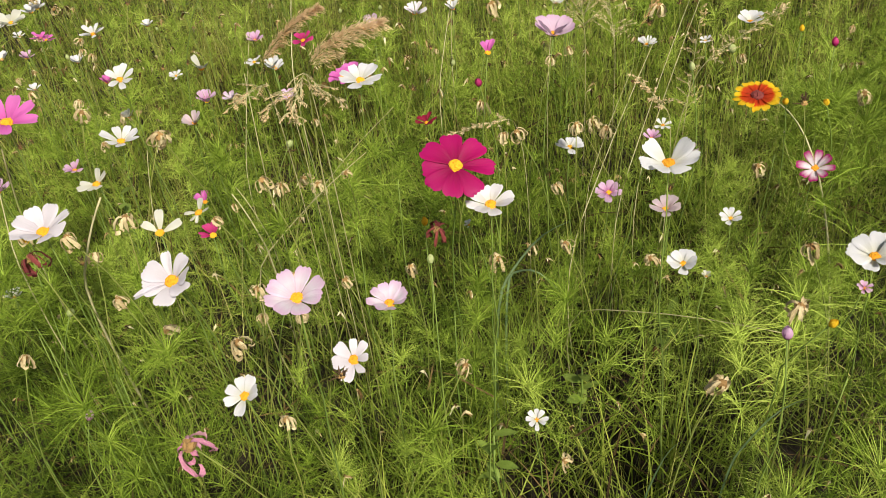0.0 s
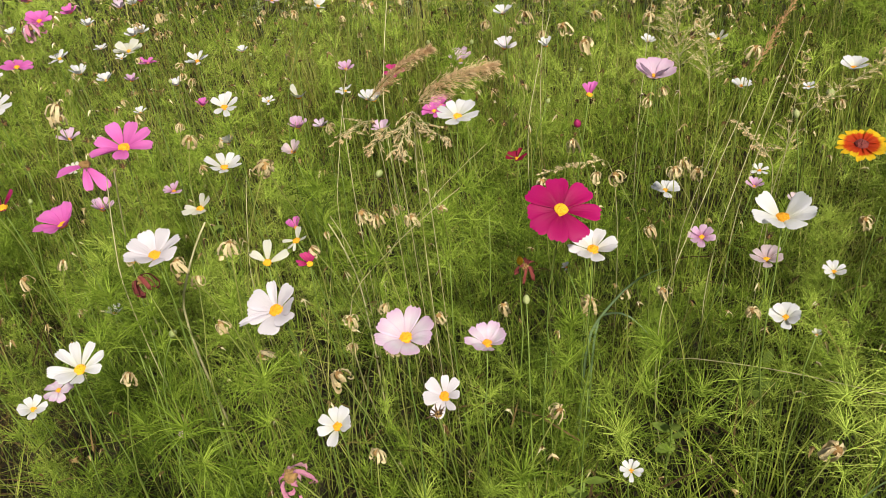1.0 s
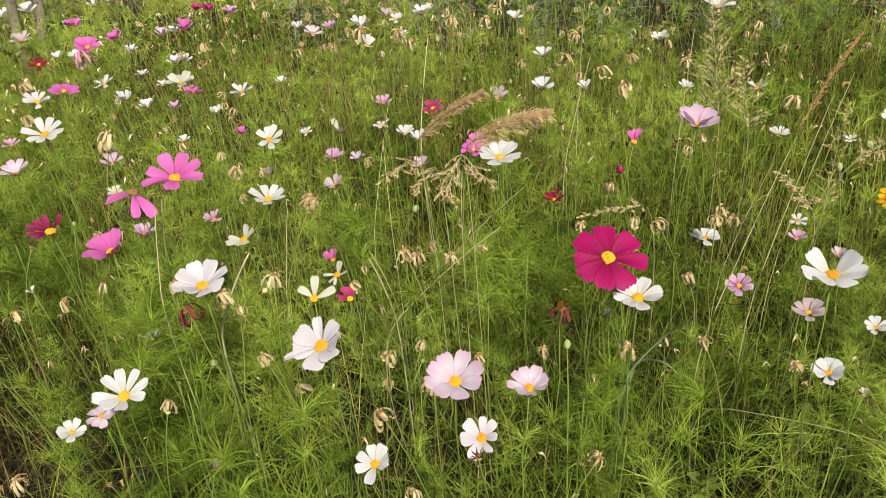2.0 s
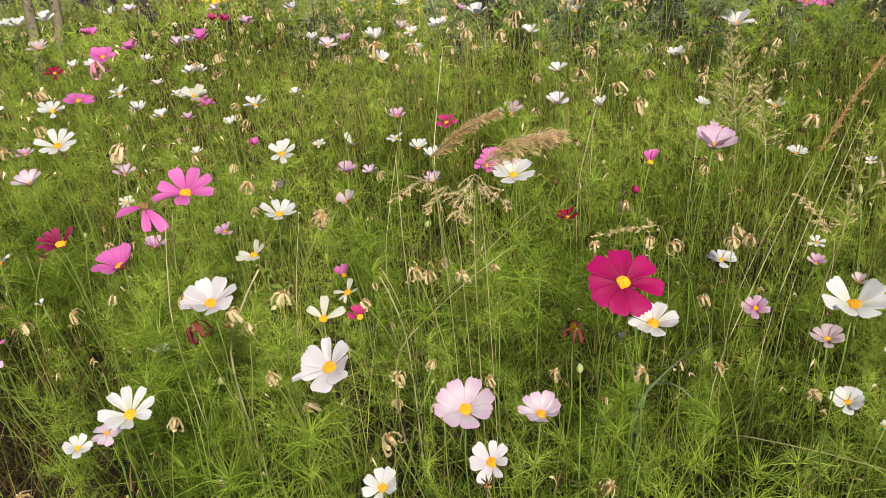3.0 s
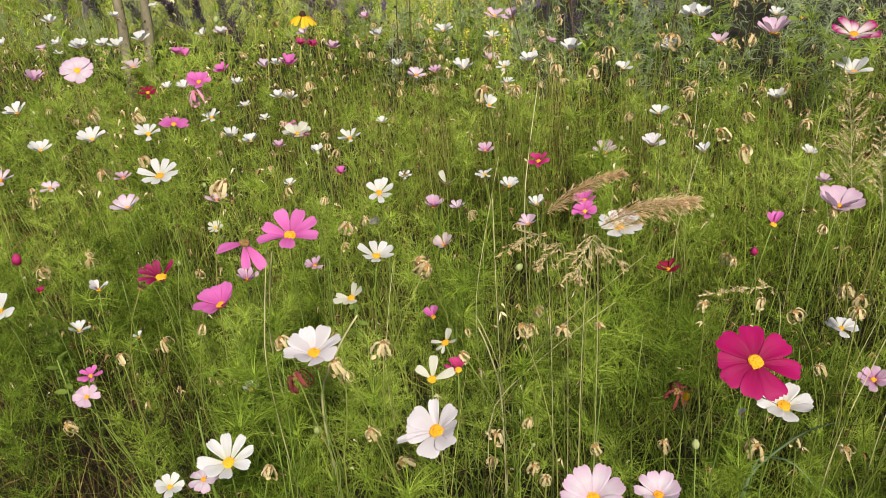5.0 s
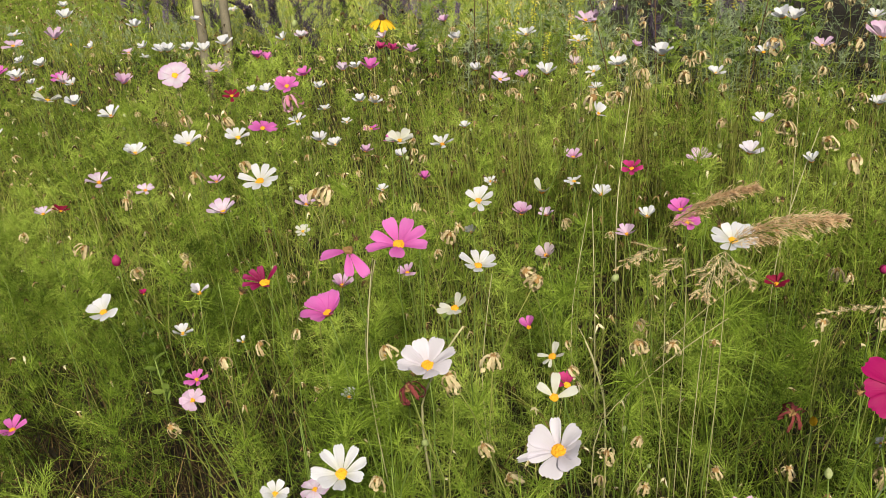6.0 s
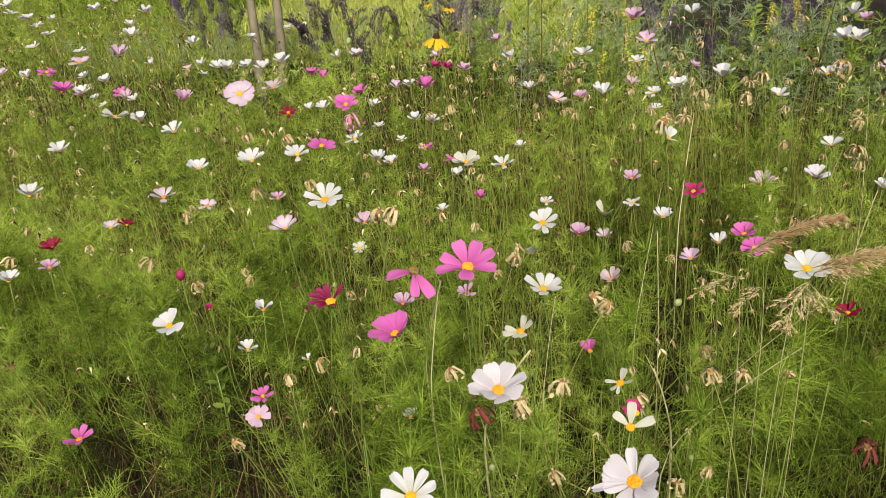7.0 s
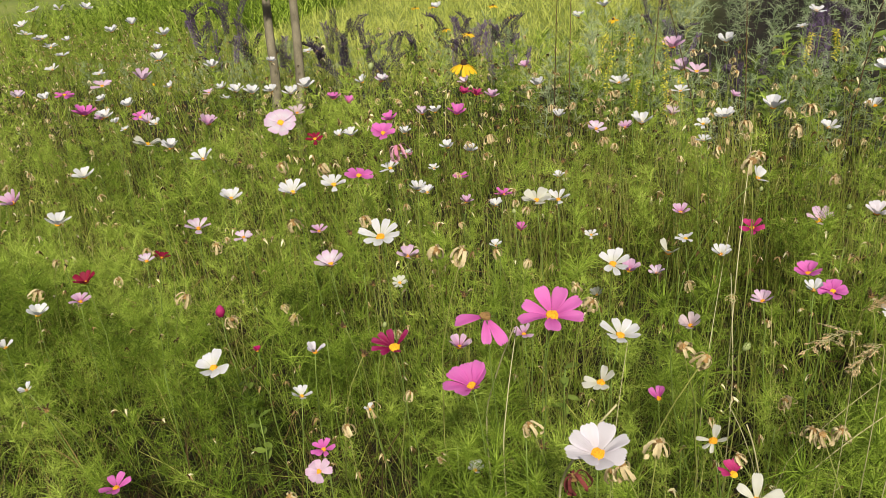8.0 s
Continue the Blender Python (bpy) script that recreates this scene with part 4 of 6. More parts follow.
withered(-0.386, 1.473, 0.718, 0.030)
withered(-1.836, 3.106, 0.323, 0.041)
withered(-1.412, 1.559, 0.467, 0.041)
withered(-1.023, 1.207, 0.664, 0.025)
withered(-1.450, 1.786, 0.525, 0.038)
withered(-1.522, 1.712, 0.551, 0.040)
withered(-1.748, 1.667, 0.324, 0.036)
withered(-1.911, 1.224, 0.398, 0.033)
withered(-0.256, 2.387, 0.539, 0.041)
withered(-0.293, 2.246, 0.522, 0.041)
withered(-0.650, 0.916, 0.512, 0.027)
bud("violet", 0.266, 0.522, 0.604, 0.013)
bud("magenta", 0.011, 1.105, 0.608, 0.015)
bud("violet", -0.574, 0.762, 0.305, 0.015)
bud("magenta", 0.626, 1.294, 0.544, 0.015)
bud("magenta", -1.383, 1.205, 0.435, 0.024)
bud("pale", -0.315, 1.029, 0.331, 0.011)
bud("pale", -0.267, 0.837, 0.446, 0.007)
bud("pale", -0.378, 1.420, 0.369, 0.018)
bud("pale", 0.587, 1.685, 0.381, 0.023)
bud("pale", -2.065, 3.338, 0.428, 0.034)

# ---- grasses, straws and the other flowers ----
def spikelets(growth_pts, size, seed, slim=0.12):
    """Small pointed husks at the given places with their ways: vertices and faces."""
    r = random.Random(seed)
    verts, faces = [], []
    for p, d in growth_pts:
        d = Vector(d).normalized()
        a = d.orthogonal().normalized()
        a.rotate(Matrix.Rotation(r.uniform(0, 6.28), 3, d))
        b = d.cross(a)
        q = size * r.uniform(0.7, 1.3)
        o = len(verts)
        mid = Vector(p) + d * q * 0.4
        verts += [Vector(p), mid + a * q * slim, mid + b * q * slim * 0.85, mid - a * q * slim, Vector(p) + d * q]
        faces += [(o, o + 1, o + 2), (o, o + 2, o + 3), (o + 1, o + 4, o + 2), (o + 2, o + 4, o + 3), (o, o + 3, o + 1), (o + 1, o + 3, o + 4)]
    return verts, faces


def plume(a, b, wide, spread, count=1100, tint="tan"):
    """A reed grass with its feathery head running from a to b."""
    a, b = Vector(a), Vector(b)
    r = random.Random(int(1000 * abs(a.x)))
    rx, ry = a.x - 0.02, a.y + 0.05
    root = Vector((rx, ry, ground_z(rx, ry) - 0.01))
    top = thing("reed_grass", *root, tint + " feathery reed grass plume on an arching stalk", "grass", "reed grass plumes")
    sag = Vector((0, 0, 0.012))
    line = bent((0, 0, 0), a - root - (b - a) * 0.25 - Vector((0, 0, 0.06)), a - root, 8)
    axis = bent(a - root, (a + b) / 2 + sag - root, b - root - Vector((0, 0, 0.01)), 16)
    v, f = tube(line + axis[1:], [0.0007] * 9 + [0.0007 * (1 - i / 17) + 0.0002 for i in range(16)])
    part("stalk", mesh_of("stalk", v, f, M_STALK_ONE), top)
    pts, ahead, long = [], (b - a).normalized(), (b - a).length
    for k in range(17):
        t = k / 17
        p = axis[min(15, int(t * 16))]
        w = 2.4 * k + r.uniform(-0.5, 0.5)
        out = ahead.orthogonal().normalized()
        out.rotate(Matrix.Rotation(w, 3, ahead))
        e = p + (ahead * 1.0 + out * spread).normalized() * long * 0.28 * (1.1 - 0.6 * t) + Vector((0, 0, -0.03 * long))
        twig = bent(p, p.lerp(e, 0.5) + Vector((0, 0, 0.05 * long)), e, 8)
        for _ in range(count // 17):
            u = r.random() ** 0.8 * 7.99
            way = (twig[int(u) + 1] - twig[int(u)]).normalized()
            off = Vector((r.gauss(0, 1), r.gauss(0, 1), r.gauss(0, 1))) * wide * 0.075 * (0.5 + math.sin(3.0 * min(1, t + 0.1)) + 0.4 * math.sin(2.2 * k))
            pts.append((twig[int(u)].lerp(twig[int(u) + 1], u % 1) + off, way + off * 40 + Vector((r.gauss(0, 0.25), r.gauss(0, 0.25), r.gauss(-0.1, 0.25)))))
    v, f = spikelets(pts, 0.0085, 3, 0.05)
    part("plume", mesh_of("plume", v, f, M_PLUME if tint == "tan" else M_RUST, smooth=False), top, label="soft " + tint + " plume of husks")
    return top


def panicle(a, b, wide, count=32):
    """A loose grass panicle: thin side twigs with husks at their ends."""
    a, b = Vector(a), Vector(b)
    r = random.Random(int(1000 * abs(a.y)))
    rx, ry = a.x - (b.x - a.x) * 0.3, a.y + 0.05
    root = Vector((rx, ry, ground_z(rx, ry) - 0.01))
    top = thing("meadow_grass_panicle", *root, "straw coloured loose grass panicle on a thin stalk", "grass", "loose grass panicles")
    axis = bent((0, 0, 0), a - root - (b - a) * 0.4, a - root, 8) + bent(a - root, (a + b) / 2 + Vector((0, 0, 0.006)) - root, b - root, 10)[1:]
    v, f = tube(axis, [0.0008 * (1 - 0.7 * i / 18) for i in range(19)], 4)
    part("stalk", mesh_of("stalk", v, f, M_PALE), top)
    tv, tf, husk = [], [], []
    for k in range(count):
        t = k / count
        p = axis[8].lerp(axis[-1], t) if k % 2 else axis[8 + int(t * 10)]
        w = r.uniform(0, 6.28)
        d = (axis[-1] - axis[8]).normalized() * 0.7 + Vector((math.cos(w), math.sin(w), r.uniform(-0.4, 0.5)))
        e = p + d.normalized() * wide * r.uniform(0.5, 1.2) * (1.15 - 0.8 * t)
        twig = bent(p, (p + e) / 2 + Vector((0, 0, 0.004)), e, 3)
        v, f = tube(twig, [0.0005] * 4, 3)
        o = len(tv)
        tv += v
        tf += [tuple(i + o for i in q) for q in f]
        for j in range(13):
            s = r.uniform(0.3, 1.0)
            husk.append((p.lerp(e, s), d + Vector((r.uniform(-1, 1), r.uniform(-1, 1), r.uniform(-1, 0.3)))))
    part("branchwork", mesh_of("branchwork", tv, tf, M_PALE), top)
    v, f = spikelets(husk, 0.0046, 5)
    part("seed_spray", mesh_of("seed_spray", v, f, M_PLUME, smooth=False), top)
    return top


def straw(a, b, thick):
    """A long dry stalk lying across the growth from a to b, rooted further down its own line."""
    a, b = Vector(a), Vector(b)
    low, high = (a, b) if a.z < b.z else (b, a)
    root = Vector((low.x, low.y + 0.03, ground_z(low.x, low.y) - 0.01))
    top = thing("dry_straw", *root, "long pale dry stalk leaning across the foliage", "stalk", "dry straws")
    back = low - (high - low) * 0.4
    back.z = max(back.z, root.z + 0.03)
    pts = bent((0, 0, 0), back - root, low - root, 6)
    pts += [low.lerp(high, t) - root + Vector((0, 0, 0.008 * math.sin(math.pi * t))) for t in (0.2, 0.4, 0.6, 0.8, 1.0)]
    v, f = tube(pts, [thick * (0.75 - 0.03 * i) for i in range(len(pts))])
    part("stalk", mesh_of("stalk", v, f, M_PALE), top)
    return top


def grass_blade(a, b, wide):
    """A broad blue-green grass blade, keeled along its middle, lying from a to b and tapering."""
    a, b = Vector(a), Vector(b)
    root = Vector((a.x - (b.x - a.x) * 0.3, a.y + 0.02, ground_z(a.x, a.y) - 0.01))
    top = thing("grass_blade", *root, "broad blue green grass blade arching through the foliage", "grass", "broad grass blades")
    line = bent((0, 0, 0), a - root - (b - a) * 0.25, a - root, 5) + [a.lerp(b, t) - root + Vector((0, 0, 0.02 * math.sin(math.pi * t))) for t in (0.2, 0.4, 0.6, 0.8, 1.0)]
    verts, faces = [], []
    for i, p in enumerate(line):
        hw = wide * 0.5 * (1 - (i / (len(line) - 1)) ** 3) + 0.0002
        across = (line[min(i + 1, len(line) - 1)] - line[max(i - 1, 0)]).cross(Vector((0.2, -0.7, 0.7))).normalized() * hw
        verts += [p - across, p + Vector((0, 0, -0.25 * hw)), p + across, p + Vector((0, 0, -0.25 * hw - 0.0003))]
    for i in range(len(line) - 1):
        for k in range(4):
            faces.append((4 * i + k, 4 * i + (k + 1) % 4, 4 * i + 4 + (k + 1) % 4, 4 * i + 4 + k))
    part("blade", mesh_of("blade", verts, faces, M_BLADE), top)
    return top


def gaillardia(x, y, z, rx, ry):
    """Red and yellow blanket flower on a long bent stem."""
    root = Vector((rx, ry, ground_z(rx, ry) - 0.01))
    HEADS.extend([(x, y, z - 0.06), (x * 0.7 + rx * 0.3, y * 0.7 + ry * 0.3, z - 0.05), (x * 0.4 + rx * 0.6, y * 0.4 + ry * 0.6, z - 0.1)])
    top = thing("blanket_flower", *root, "red blanket flower with yellow tipped rays on a bent stem", "flower")
    turn = Euler((radians(14), radians(-4), radians(-18)), "XYZ").to_matrix().to_4x4()
    here = Vector((x, y, z)) - root
    head = Matrix.Translation(here) @ turn
    pts = bent((0, 0, 0), (here.x * 0.3, here.y * 0.2, here.z * 1.05), here + Vector((0.03, -0.02, -0.006)), 12) + [here - Vector((0, 0, 0.004))]
    v, f = tube(pts, [0.0022 - 0.0001 * i for i in range(len(pts))], 6)
    part("stem", mesh_of("stem", v, f, M_PALE), top)
    ray = [petal_mesh("ray", M_FIRE, 0.2, -0.1, 50 + s, 3) for s in range(3)]
    for k in range(16):
        m = head @ pose(0, 0, 0.0012 * (k % 2), 0, 0, 22.5 * k + rnd.uniform(-4, 4)) @ pose(0, 0.006, 0, rnd.uniform(2, 16), rnd.uniform(-8, 8), 0)
        q = 0.035 * rnd.uniform(0.93, 1.05)
        part("ray", ray[k % 3], top, m @ Matrix.Diagonal((q, q, q, 1)))
    cone = dome_mesh("cone", M_DRY_WINE, 0.7, 6, 12, 0.14, 9)
    part("cone", cone, top, head @ Matrix.Diagonal((0.012, 0.012, 0.012, 1)), "dark red brown centre")
    return top


CONE_RAY = [petal_mesh("ray", M_YELLOW, 0.17, -0.12, 70 + s, 2) for s in range(3)]
CONE = dome_mesh("cone", M_DARK, 1.1, 6, 12, 0.12, 12)


def coneflower(p, d, droop):
    """Golden coneflower: drooping rays round a dark cone."""
    x, y, z = p
    root = Vector((x + 0.03, y + 0.05, ground_z(x, y) - 0.01))
    HEADS.append((x, y, z - 0.03))
    top = thing("coneflower", *root, "golden yellow coneflower with drooping rays and dark cone", "flower", "golden coneflowers")
    here = Vector(p) - root
    head = Matrix.Translation(here) @ pose(0, 0, 0, rnd.uniform(-6, 10), rnd.uniform(-8, 8), 30)
    part("stem", stem_mesh("stem", root, here + root, (0, 0, 1), M_STEM, 0.0022), top)
    part("cone", CONE, top, head @ Matrix.Diagonal((0.13 * d, 0.13 * d, 0.15 * d, 1)), "dark brown cone")
    for k in range(13):
        q = 0.47 * d * rnd.uniform(0.9, 1.1)
        m = head @ pose(0, 0, 0, 0, 0, 360 * k / 13 + rnd.uniform(-6, 6)) @ pose(0, 0.1 * d, 0, -droop * 0.55 + rnd.uniform(-10, 8), rnd.uniform(-10, 10), 0)
        part("ray", CONE_RAY[k % 3], top, m @ Matrix.Diagonal((q, q, q, 1)))
    return top


def melilot(tip, ends):
    """Yellow sweet clover: a thin stem whose flower sprays arch over and hang."""
    tip = Vector(tip)
    root = Vector((tip.x + 0.05, tip.y + 0.05, ground_z(tip.x, tip.y) - 0.01))
    top = thing("sweet_clover", *root, "yellow sweet clover with drooping sprays of tiny flowers", "flower", "sweet clovers")
    part("stem", stem_mesh("stem", root, tip, (0.1, 0, 1), M_STEM, 0.0017), top)
    r = random.Random(5)
    for e in ends:
        e = Vector(e)
        line = bent(tip - root, (tip * 0.35 + e * 0.65) - root + Vector(((e.x - tip.x) * 0.6, 0, 0.10)), e - root, 14)
        v, f = tube(line, [0.001] * 15, 4)
        spray = part("spray", mesh_of("spray", v, f, M_STEM), top, label="green arching side shoot")
        pts = []
        for k in range(80):
            t = 0.45 + 0.55 * k / 80
            p = line[min(13, int(t * 14))].lerp(line[min(14, int(t * 14) + 1)], t * 14 % 1)
            w = r.uniform(0, 6.28)
            d = Vector((math.cos(w), math.sin(w), r.uniform(-0.8, 0.2)))
            pts.append((p + d * 0.002, d))
        v, f = spikelets(pts, 0.011, 8)
        part("raceme", mesh_of("raceme", v, f, M_LEMON, smooth=False), spray, label="tiny lemon yellow florets")
    return top


def leaf_mesh(name, material, long, wide, seed):
    r = random.Random(seed)
    verts, faces = [], []
    for j in range(7):
        v = j / 6
        hw = wide * math.sin(math.pi * (0.06 + 0.92 * v)) ** 0.8
        for s in (-1, 0, 1):
            verts.append((s * hw, v * long, -0.25 * long * v * v + (0.12 * wide if s else 0) + r.uniform(-1, 1) * 0.03 * long))
    for j in range(6):
        a = 3 * j
        faces += [(a, a + 1, a + 4, a + 3), (a + 1, a + 2, a + 5, a + 4)]
    return mesh_of(name, verts, faces, material)


LEAF = [leaf_mesh("leaf", M_LEAF, 0.09, 0.024, s) for s in range(3)]


def sapling(a, b, thick):
    """A young tree's thin trunk through a and b, with a few leafy twigs higher up."""
    a, b = Vector(a), Vector(b)
    root = a - (b - a) * ((a.z - ground_z(a.x, a.y)) / (b.z - a.z) + 0.03)
    top = thing("sapling", *root, "young tree with slender grey brown trunk behind the meadow", "tree", "saplings")
    up = (b - a).normalized()
    pts = [up * (0.22 * i) + Vector((0.008 * math.sin(1.9 * i + thick * 900), 0.006 * math.cos(2.3 * i), 0)) for i in range(11)]
    v, f = tube(pts, [thick * (1.15 - 0.07 * i) for i in range(11)], 8)
    part("trunk", mesh_of("trunk", v, f, M_BARK), top)
    for k in range(9):
        p = pts[4 + (k * 6) // 9]
        w = 2.4 * k + thick * 300
        e = p + Vector((math.cos(w), math.sin(w), 0.55)) * rnd.uniform(0.25, 0.4)
        v, f = tube(bent(p, (p + e) / 2 + Vector((0, 0, 0.04)), e, 5), [thick * 0.3 * (1 - 0.15 * i) for i in range(6)], 5)
        branch = part("branch", mesh_of("branch", v, f, M_BARK), top)
        for j in range(9):
            q = p.lerp(e, 0.3 + 0.7 * j / 8)
            part("leaf", LEAF[j % 3], branch, pose(*q, rnd.uniform(-60, -10), rnd.uniform(-30, 30), rnd.uniform(0, 360)))
    return top


def spike_mesh(seed, material, nod):
    """A salvia spike 1 long, set with rings of small bracts, nodding at its tip."""
    r = random.Random(seed)
    pts, nod = [], r.choice((-1, 1)) * r.uniform(0.3, 1.0) * nod
    for k in range(110):
        t = k / 110
        w = 2.4 * k
        p = Vector((nod * t * t, 0.3 * nod * t * t, t - 0.35 * abs(nod) * t ** 3))
        d = Vector((math.cos(w), math.sin(w), 0.9))
        pts.append((p + d * 0.03, d))
    return mesh_of("flower_spike", *spikelets(pts, 0.135, seed), material, smooth=False)


SPIKE = {"dark": [spike_mesh(s, M_SALVIA, 0.75) for s in range(6)], "violet": [spike_mesh(s, M_VIOLET, 0.2) for s in range(4)]}


def salvia(p, bloom_tone="dark", lean=26):
    """A purple salvia with several spikes, spent and dark or still violet."""
    x, y, z = p
    g = ground_z(x, y)
    root = Vector((x, y, g - 0.01))
    words = {"dark": "purple salvia with dark curved spent flower spikes", "violet": "violet salvia with upright flower spikes in bloom"}
    top = thing("salvia_plant", *root, words[bloom_tone], "flower", bloom_tone + " salvias")
    for k in range(3):
        off = Vector((rnd.uniform(-0.09, 0.09), rnd.uniform(-0.07, 0.07), 0)) if k else Vector((0, 0, 0))
        tall = max(0.12, z - g - 0.05 + (rnd.uniform(-0.12, 0.05) if k else 0))
        e = off + Vector((rnd.uniform(-0.03, 0.03), 0, tall))
        part("stem", stem_mesh("stem", root, root + e, (0, 0, 1), M_STALK_ONE, 0.002, 5), top)
        q = rnd.uniform(0.12, 0.21)
        part("flower_spike", rnd.choice(SPIKE[bloom_tone]), top, Matrix.Translation(e) @ pose(0, 0, 0, rnd.uniform(-lean, lean), rnd.uniform(-lean, lean), rnd.uniform(0, 360)) @ Matrix.Diagonal((q, q, q, 1)), bloom_tone + " purple flower spike")
    return top


BROAD = [leaf_mesh("leaf", M_WEED, 0.05, 0.013, 30 + s) for s in range(3)]


def weed(x, y, z, big=1.0):
    """A broad-leaved weed with a few leaves on a short stem."""
    root = Vector((x, y, ground_z(x, y) - 0.01))
    top = thing("broad_leaf_weed", *root, "low weed with broad green leaves among the stems", "weed", "broad leaved weeds")
    here = Vector((x, y, z)) - root
    part("stem", stem_mesh("stem", root, root + here, (0, 0, 1), M_STEM, 0.0016, 5), top)
    for k in range(6):
        q = here * (0.72 + 0.28 * k / 5)
        m = pose(*q, rnd.uniform(10, 45), rnd.uniform(-20, 20), 130 * k + rnd.uniform(-30, 30))
        part("leaf", BROAD[k % 3], top, m @ Matrix.Diagonal((big, big, big, 1)))
    return top


HERB = [leaf_mesh("leaf", M_WEED, 0.045, 0.012, 60 + s) for s in range(4)]


def bed_herb(x, y, z, big):
    """A leafy herb of the bed behind the meadow: leaves in turn up a stem."""
    root = Vector((x, y, ground_z(x, y) - 0.01))
    top = thing("bed_herb", *root, "leafy dark green herb in the bed behind the meadow", "plant", "bed herbs")
    here = Vector((x, y, z)) - root
    part("stem", stem_mesh("stem", root, root + here, (0, 0, 1), M_STEM, 0.002, 5), top)
    for k in range(16):
        q = here * (0.35 + 0.65 * k / 15)
        m = pose(*q, rnd.uniform(-10, 40), rnd.uniform(-25, 25), 137 * k + rnd.uniform(-20, 20))
        w = big * (1.1 - 0.4 * k / 15) * rnd.uniform(0.8, 1.15)
        part("leaf", HERB[k % 4], top, m @ Matrix.Diagonal((w, w, w, 1)))
    return top


def dark_stalk(a, b):
    """A bare dark stem that overtops the bed, with a few short side shoots."""
    a, b = Vector(a), Vector(b)
    root = Vector((a.x, a.y, ground_z(a.x, a.y) - 0.01))
    top = thing("bare_stalk", *root, "thin dark bare stalk standing above the herbs", "stalk", "dark bare stalks")
    line = bent((0, 0, 0), a - root, b - root, 10)
    part("stalk", mesh_of("stalk", *tube(line, [0.0034 - 0.0002 * i for i in range(11)]), M_DRY_DARK), top)
    for k in (6, 7, 8, 9):
        e = line[k] + Vector((rnd.uniform(-0.06, 0.06), rnd.uniform(-0.04, 0.04), rnd.uniform(0.03, 0.07)))
        part("side_shoot", mesh_of("side_shoot", *tube(bent(line[k], line[k].lerp(e, 0.5) + Vector((0, 0, -0.008)), e, 3), [0.0012] * 4, 4), M_STALK_ONE), top)
    return top


plume((-0.268, 0.960, 0.725), (-0.178, 0.920, 0.807), 0.018, 0.12)
plume((-0.194, 0.900, 0.742), (-0.098, 0.860, 0.803), 0.034, 0.30, 1300)
plume((0.225, 1.000, 0.711), (0.322, 1.120, 0.805), 0.009, 0.05, 450, "rusty brown")
panicle((-0.200, 0.890, 0.735), (-0.225, 0.870, 0.680), 0.035)
panicle((-0.275, 0.970, 0.690), (-0.321, 0.950, 0.669), 0.025, 18)
panicle((-0.203, 0.930, 0.701), (-0.159, 0.920, 0.673), 0.024, 16)
panicle((-0.245, 0.950, 0.688), (-0.276, 0.930, 0.656), 0.022, 16)
panicle((0.234, 1.540, 0.519), (0.218, 1.625, 0.694), 0.065, 80)
panicle((0.300, 1.560, 0.470), (0.290, 1.640, 0.600), 0.050, 44)
panicle((0.392, 1.322, 0.429), (0.434, 1.432, 0.578), 0.03)
panicle((0.294, 1.090, 0.545), (0.245, 1.123, 0.594), 0.016)
panicle((0.389, 1.228, 0.556), (0.531, 1.284, 0.621), 0.03)
panicle((0.057, 1.189, 0.501), (-0.048, 1.160, 0.493), 0.02)
grass_blade((0.033, 0.947, 0.353), (0.127, 0.934, 0.460), 0.0045)
grass_blade((0.045, 0.990, 0.330), (0.112, 0.950, 0.322), 0.0040)
grass_blade((0.300, 0.640, 0.300), (0.345, 0.600, 0.430), 0.0040)
grass_blade((0.180, 0.600, 0.290), (0.200, 0.560, 0.420), 0.0036)
straw((-0.697, 0.945, 0.480), (-0.683, 0.983, 0.630), 0.0017)
straw((-0.294, 1.116, 0.400), (-0.136, 1.231, 0.520), 0.001)
straw((-0.326, 0.975, 0.420), (-0.177, 1.114, 0.500), 0.0016)
straw((-0.375, 1.015, 0.500), (-0.350, 1.025, 0.400), 0.0024)
straw((0.162, 0.876, 0.340), (0.367, 0.713, 0.420), 0.0014)
straw((-0.609, 0.947, 0.420), (-0.539, 0.949, 0.550), 0.0034)
straw((-0.776, 1.102, 0.400), (-0.701, 1.028, 0.600), 0.0026)
straw((0.199, 1.174, 0.400), (0.277, 1.267, 0.540), 0.0009)
straw((0.164, 1.042, 0.400), (0.323, 1.322, 0.560), 0.0013)
straw((0.253, 1.139, 0.420), (0.422, 1.471, 0.580), 0.0012)
straw((-0.064, 1.598, 0.420), (-0.017, 1.677, 0.600), 0.0015)
straw((0.170, 1.607, 0.420), (0.211, 1.781, 0.620), 0.0014)
straw((-0.441, 1.324, 0.400), (-0.425, 1.487, 0.580), 0.0012)
straw((0.310, 1.242, 0.420), (0.472, 1.532, 0.600), 0.0012)
straw((-0.359, 1.080, 0.380), (-0.399, 1.105, 0.460), 0.0012)
straw((-0.406, 1.717, 0.440), (-0.401, 1.888, 0.600), 0.0022)
straw((-0.568, 1.120, 0.360), (-0.560, 1.183, 0.500), 0.0012)
straw((-0.038, 1.815, 0.440), (-0.015, 2.206, 0.620), 0.0014)
straw((-0.399, 1.281, 0.420), (-0.415, 1.358, 0.550), 0.0016)
gaillardia(0.503, 1.283, 0.460, 0.585, 0.980)
coneflower((-1.474, 2.979, 0.525), 0.11, 60)
coneflower((-1.891, 4.218, 0.399), 0.07, 20)
coneflower((-2.121, 4.471, 0.377), 0.055, 20)
coneflower((-2.631, 5.220, 0.383), 0.06, 20)
coneflower((-2.200, 5.613, 0.322), 0.07, 20)
coneflower((-2.602, 5.457, 0.350), 0.06, 20)
